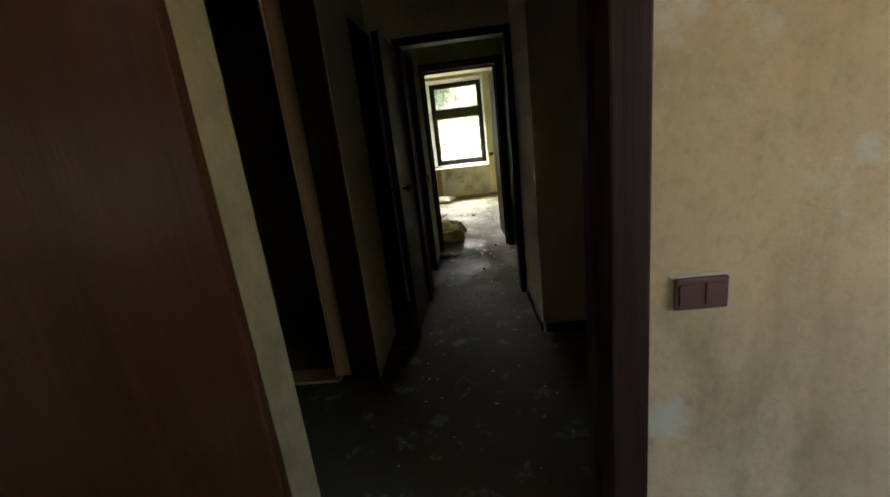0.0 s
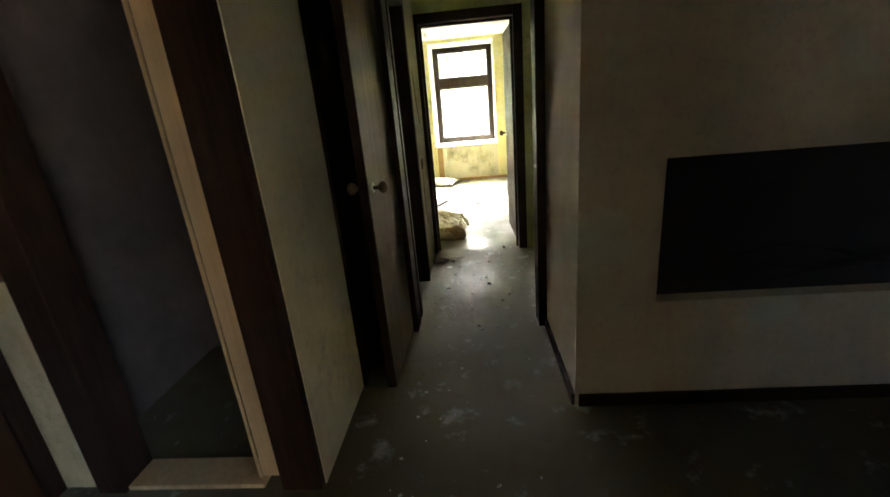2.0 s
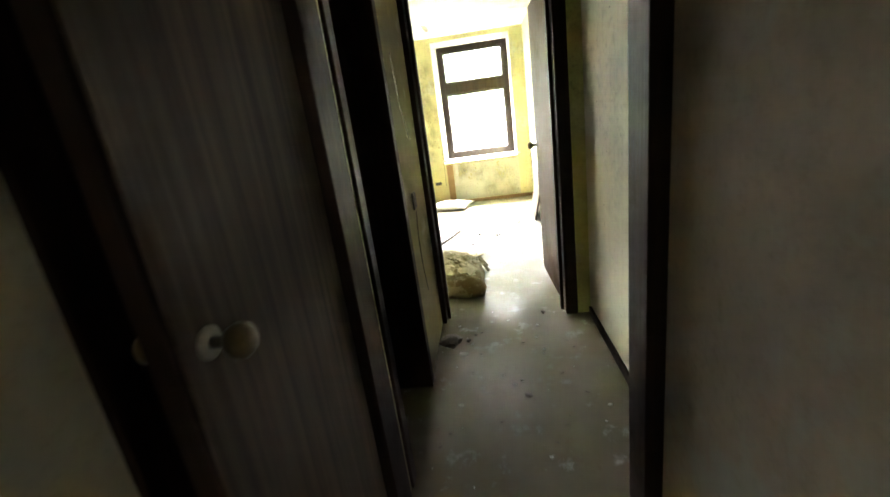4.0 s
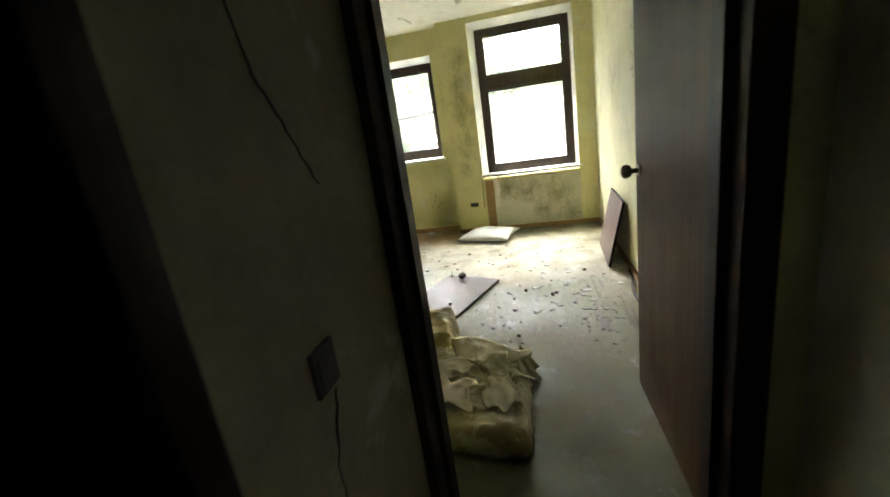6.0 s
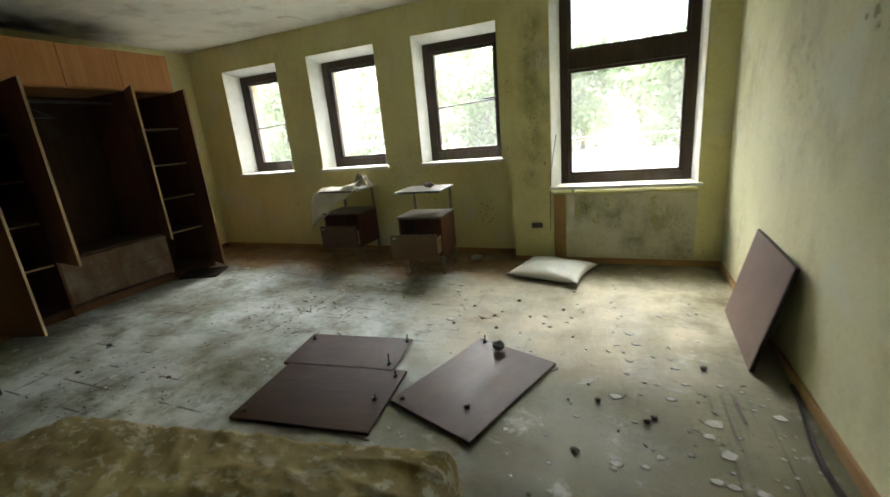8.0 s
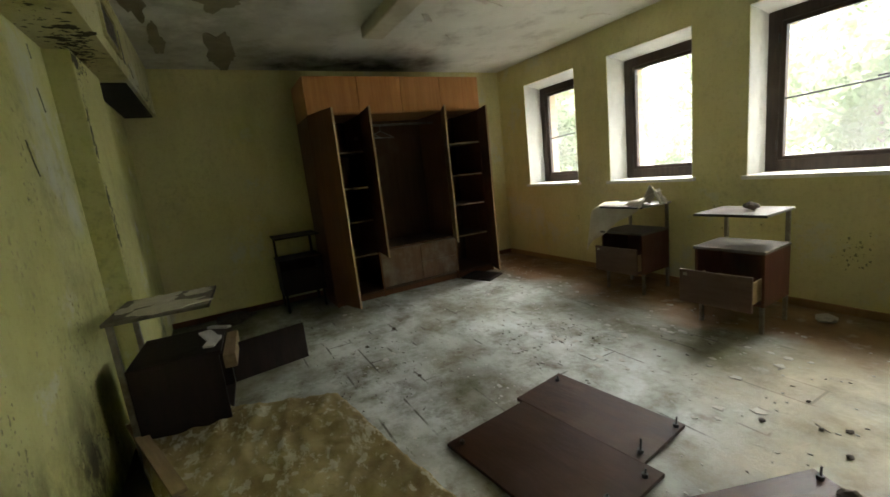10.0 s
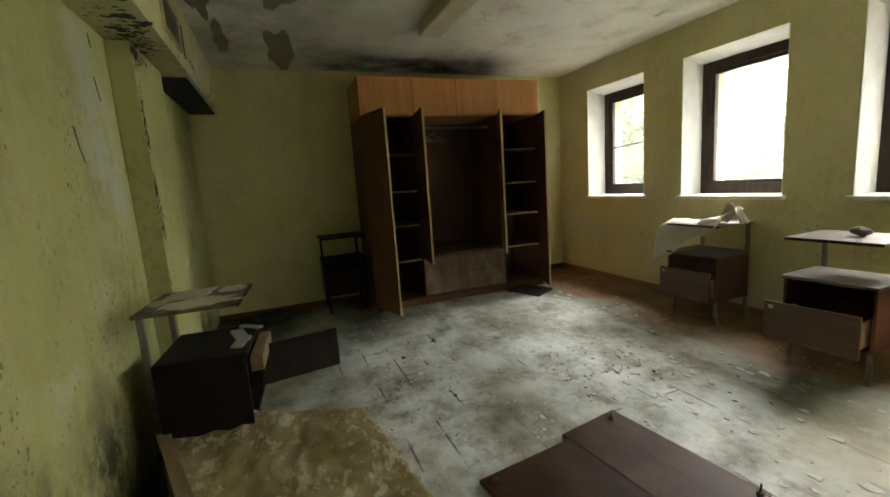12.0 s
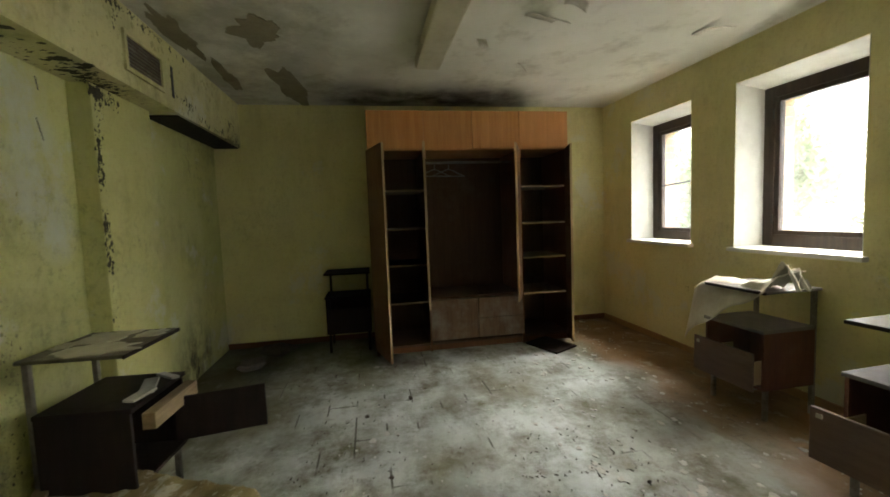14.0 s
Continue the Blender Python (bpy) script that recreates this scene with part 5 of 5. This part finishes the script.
mould("damp specks on the corridor wall", pose(0.58, 0, 0, 0, 0, -90), [(-7.4, 1.2, 0.3, 0.5, 60, 0.002, 0.006), (-7.0, 0.8, 0.2, 0.3, 40, 0.002, 0.006)], M_MOULD, 10)

# cables in the hatch
for k, z in enumerate((0.66, 0.62, 0.58)):
    bm = bmesh.new()
    pts = [(1.05 + 0.16 * i, 5.825 + 0.006 * math.sin(i + k), z + 0.04 * math.sin(1.3 * i + 2 * k)) for i in range(5)]
    for a, b in zip(pts, pts[1:]):
        rod(bm, a, b, 0.005, 6)
    tagged(part("cable", bm, M_BLACK), "thin dark cable hanging in the wall hatch", "cable", "cables in the hatch")

# wire at the edge of the tall window
tagged(part("wire", rods(0.003, ((-0.66, 12.195, 0.60), (-0.655, 12.19, 0.80)), ((-0.655, 12.19, 0.80), (-0.60, 12.188, 1.15)), ((-0.66, 12.195, 0.60), (-0.665, 12.195, 0.30)), n=6), M_BLACK), "thin black wire beside the tall window", "wire")
tagged(part("skirting_strip", sheet(2, 18, lambda u, v: (0.655 + 0.012 * u - 0.06 * math.sin(3.14 * v) ** 2, 9.35 + 1.1 * v, 0.004 + 0.028 * u * (1 - 0.4 * v)), 0.003), M_DARKCAB, smooth=True), "loose dark skirting strip curling off the wall", "skirting")

# ---- scattered debris ----
rng = random.Random(7)
SPOTS = ((-0.93, 10.86), (-0.86, 10.92), (-0.80, 10.74), (-0.62, 10.95), (-0.32, 10.72), (-0.20, 10.25), (-0.15, 10.12), (-0.28, 10.10), (0.05, 10.02), (0.08, 10.06), (-0.22, 9.78), (0.33, 10.52), (-0.35, 9.52), (-0.18, 9.40), (-1.05, 11.05), (-0.75, 11.2),
         (-2.52, 9.72), (-2.7, 10.5), (-3.2, 9.6), (-0.42, 11.1), (-1.1, 10.75), (-3.4, 9.9), (-2.2, 10.9), (0.28, 8.05), (-0.2, 7.75), (0.1, 7.2))
for k, (x, y) in enumerate(SPOTS):
    lump("debris_crumb", "small dark crumb of debris on the floor", "debris", (x, y, 0.0), rng.uniform(0.007, 0.018), k * 1.3, M_DEBRIS, rng.uniform(0.4, 0.9), "debris crumbs")
lump("rag", "dark rag heaped at the corridor edge", "debris", (-0.31, 7.73, 0.0), 0.07, 3, M_DEBRIS, 0.35)
lump("rubble_lump", "dark rotten rubble lump in the corner below the boxing", "rubble", (-4.75, 8.75, 0.0), 0.16, 9, M_DEBRIS, 0.35)
lump("rubble_lump", "dark rotten rubble lump in the corner below the boxing", "rubble", (-4.35, 8.60, 0.0), 0.12, 19, M_DEBRIS, 0.4)
lump("plaster_lump", "broken plaster lump beside a cabinet", "plaster", (-1.38, 12.15, 0.0), 0.06, 23, M_FLAKE, 0.45)

# plaster flakes: too many to count
bm = bmesh.new()
zones = ((300, -4.2, -0.9, 9.4, 11.9, 1), (110, -0.9, 0.6, 9.2, 12.0, 1), (60, 0.2, 0.62, 9.4, 10.4, 1), (60, -0.4, 0.45, 4.6, 8.2, 1), (60, -5.0, -4.1, 11.5, 12.2, 1),
         (40, -3.4, -2.0, 10.6, 11.9, 2.6), (26, -2.4, -1.2, 10.6, 11.5, 3), (16, -0.1, 0.45, 9.7, 11.0, 2.2), (20, -4.1, -3.3, 10.9, 11.6, 3))
for zi, (count, x0, x1, y0, y1, big) in enumerate(zones):
    for i in range(count):
        x, y = rng.uniform(x0, x1), rng.uniform(y0, y1)
        r = big * rng.uniform(0.003, 0.009) * (3.2 / big if rng.random() < 0.07 else 1)
        a0 = rng.uniform(0, 6.28)
        zb = 0.002
        m_ = rng.randint(5, 7) if big == 1 else 11
        ring = [bm.verts.new((x + r * rng.uniform(0.5, 1.15) * math.cos(a0 + 6.283 * j / m_) * 1.4, y + r * rng.uniform(0.55, 1.1) * math.sin(a0 + 6.283 * j / m_), zb + rng.uniform(0, 0.003))) for j in range(m_)]
        low = [bm.verts.new((v.co.x, v.co.y, 0.0005)) for v in ring]
        bm.faces.new(ring)
        for j in range(m_):
            bm.faces.new((ring[j], low[j], low[(j + 1) % m_], ring[(j + 1) % m_]))
tagged(part("plaster_flakes", bm, M_FLAKE), "scattered white plaster flakes on the floor", "plaster flakes", kind="stuff")

# dark splinters and dirt: too many to count
bm = bmesh.new()
for count, x0, x1, y0, y1 in ((60, -2.75, -2.1, 10.35, 11.0), (90, -4.1, -1.6, 9.3, 11.4), (40, -1.2, 0.5, 9.2, 11.6), (45, -3.2, -2.3, 9.2, 9.8), (40, -0.3, 0.5, 5.5, 8.0), (50, -4.9, -3.8, 8.6, 9.5)):
    for i in range(count):
        x, y = rng.uniform(x0, x1), rng.uniform(y0, y1)
        l, w_, a0 = rng.uniform(0.004, 0.014) * (1.8 if rng.random() < 0.1 else 1), rng.uniform(0.0015, 0.004), rng.choice((0.0, 0.2, 2.9)) + rng.uniform(-0.7, 0.7)
        d, e = Vector((math.cos(a0), math.sin(a0), 0)) * l, Vector((-math.sin(a0), math.cos(a0), 0)) * w_
        c0 = Vector((x, y, 0.0))
        top = [bm.verts.new(c0 + q_ + Vector((0, 0, rng.uniform(0.002, 0.005)))) for q_ in (d, e, d * -1, e * -1.2)]
        low = [bm.verts.new((v.co.x, v.co.y, 0.0004)) for v in top]
        bm.faces.new(top)
        for j in range(4):
            bm.faces.new((top[j], low[j], low[(j + 1) % 4], top[(j + 1) % 4]))
tagged(part("dirt_splinters", bm, M_DEBRIS), "dark splinters and dirt scattered over the floor", "debris", kind="stuff")

# ---- outside ----
# ground coloured pale to bounce daylight up through the windows
setting("ground", boxes((-300, 300, 13.4, 400, -0.9, -0.6)), M_BOUNCE_GROUND, "pale ground outside that bounces light indoors", "ground")
setting("ground_back", boxes((-300, 300, -300, -0.3, -0.9, -0.6)), M_BOUNCE_GROUND, "pale ground behind the house that bounces light", "ground")


def tree(x, y, h, spread, seed):
    t = thing("tree", "broad leafy green tree outside the windows", "tree", pose(x, y, -0.6), "trees outside")
    r_ = random.Random(seed)
    bm = bmesh.new()
    limbs = []
    n = 8
    for i in range(n):
        z0, z1 = h * 0.6 * i / n, h * 0.6 * (i + 1) / n
        bmesh.ops.create_cone(bm, segments=9, radius1=0.15 * (1 - 0.6 * i / n), radius2=0.15 * (1 - 0.6 * (i + 1) / n), depth=z1 - z0 + 0.03, matrix=Matrix.Translation((0.05 * math.sin(i), 0.04 * i * 0.3, (z0 + z1) / 2)))
    for i in range(9):
        a, up = r_.uniform(0, 6.28), r_.uniform(0.3, 0.58) * h
        end = Vector((math.cos(a) * spread * r_.uniform(0.4, 0.8), math.sin(a) * spread * r_.uniform(0.4, 0.8), up + r_.uniform(0.12, 0.3) * h))
        rod(bm, (0, 0, up), end, 0.03, 6)
        limbs.append(end)
    part("trunk", bm, M_BARK, t)
    verts, faces = [], []
    centres = limbs + [Vector((r_.gauss(0, spread * 0.55), r_.gauss(0, spread * 0.55), h * r_.uniform(0.10, 0.98))) for _ in range(44)]
    for c in centres:
        for _ in range(70):
            p = c + Vector((r_.gauss(0, 0.5), r_.gauss(0, 0.5), r_.gauss(0, 0.42)))
            a, b = Vector((r_.gauss(0, 1), r_.gauss(0, 1), r_.gauss(0, 1))).normalized(), Vector((r_.gauss(0, 1), r_.gauss(0, 1), r_.gauss(0, 1)))
            b = (b - a * b.dot(a)).normalized()
            s = r_.uniform(0.15, 0.30)
            k = len(verts)
            verts += [p - a * s, p + b * s * 0.5, p + a * s, p - b * s * 0.5]
            faces.append((k, k + 1, k + 2, k + 3))
    me = bpy.data.meshes.new("crown")
    me.from_pydata([tuple(v) for v in verts], [], faces)
    me.materials.append(M_LEAVES)
    new("crown", me).parent = t


for x, y, h, s, sd in ((-6.5, 23, 6.5, 2.2, 1), (-2.0, 26, 7.5, 2.6, 2), (2.5, 24, 6.0, 2.2, 3), (-12, 24, 7.5, 2.6, 4), (-17, 21, 7, 2.6, 5), (7, 28, 7, 2.5, 6), (-9, 31, 9, 3, 7), (1, 34, 8, 3, 8), (-22, 26, 8, 3, 9), (-14, 33, 9, 3.2, 10), (-5, 36, 9, 3.2, 11), (6, 36, 9, 3.2, 12), (12, 33, 8, 3, 13), (-20, 18, 7, 2.5, 14), (-26, 20, 8, 3, 15)):
    tree(x * 1.25, y + 13, h, s, sd)
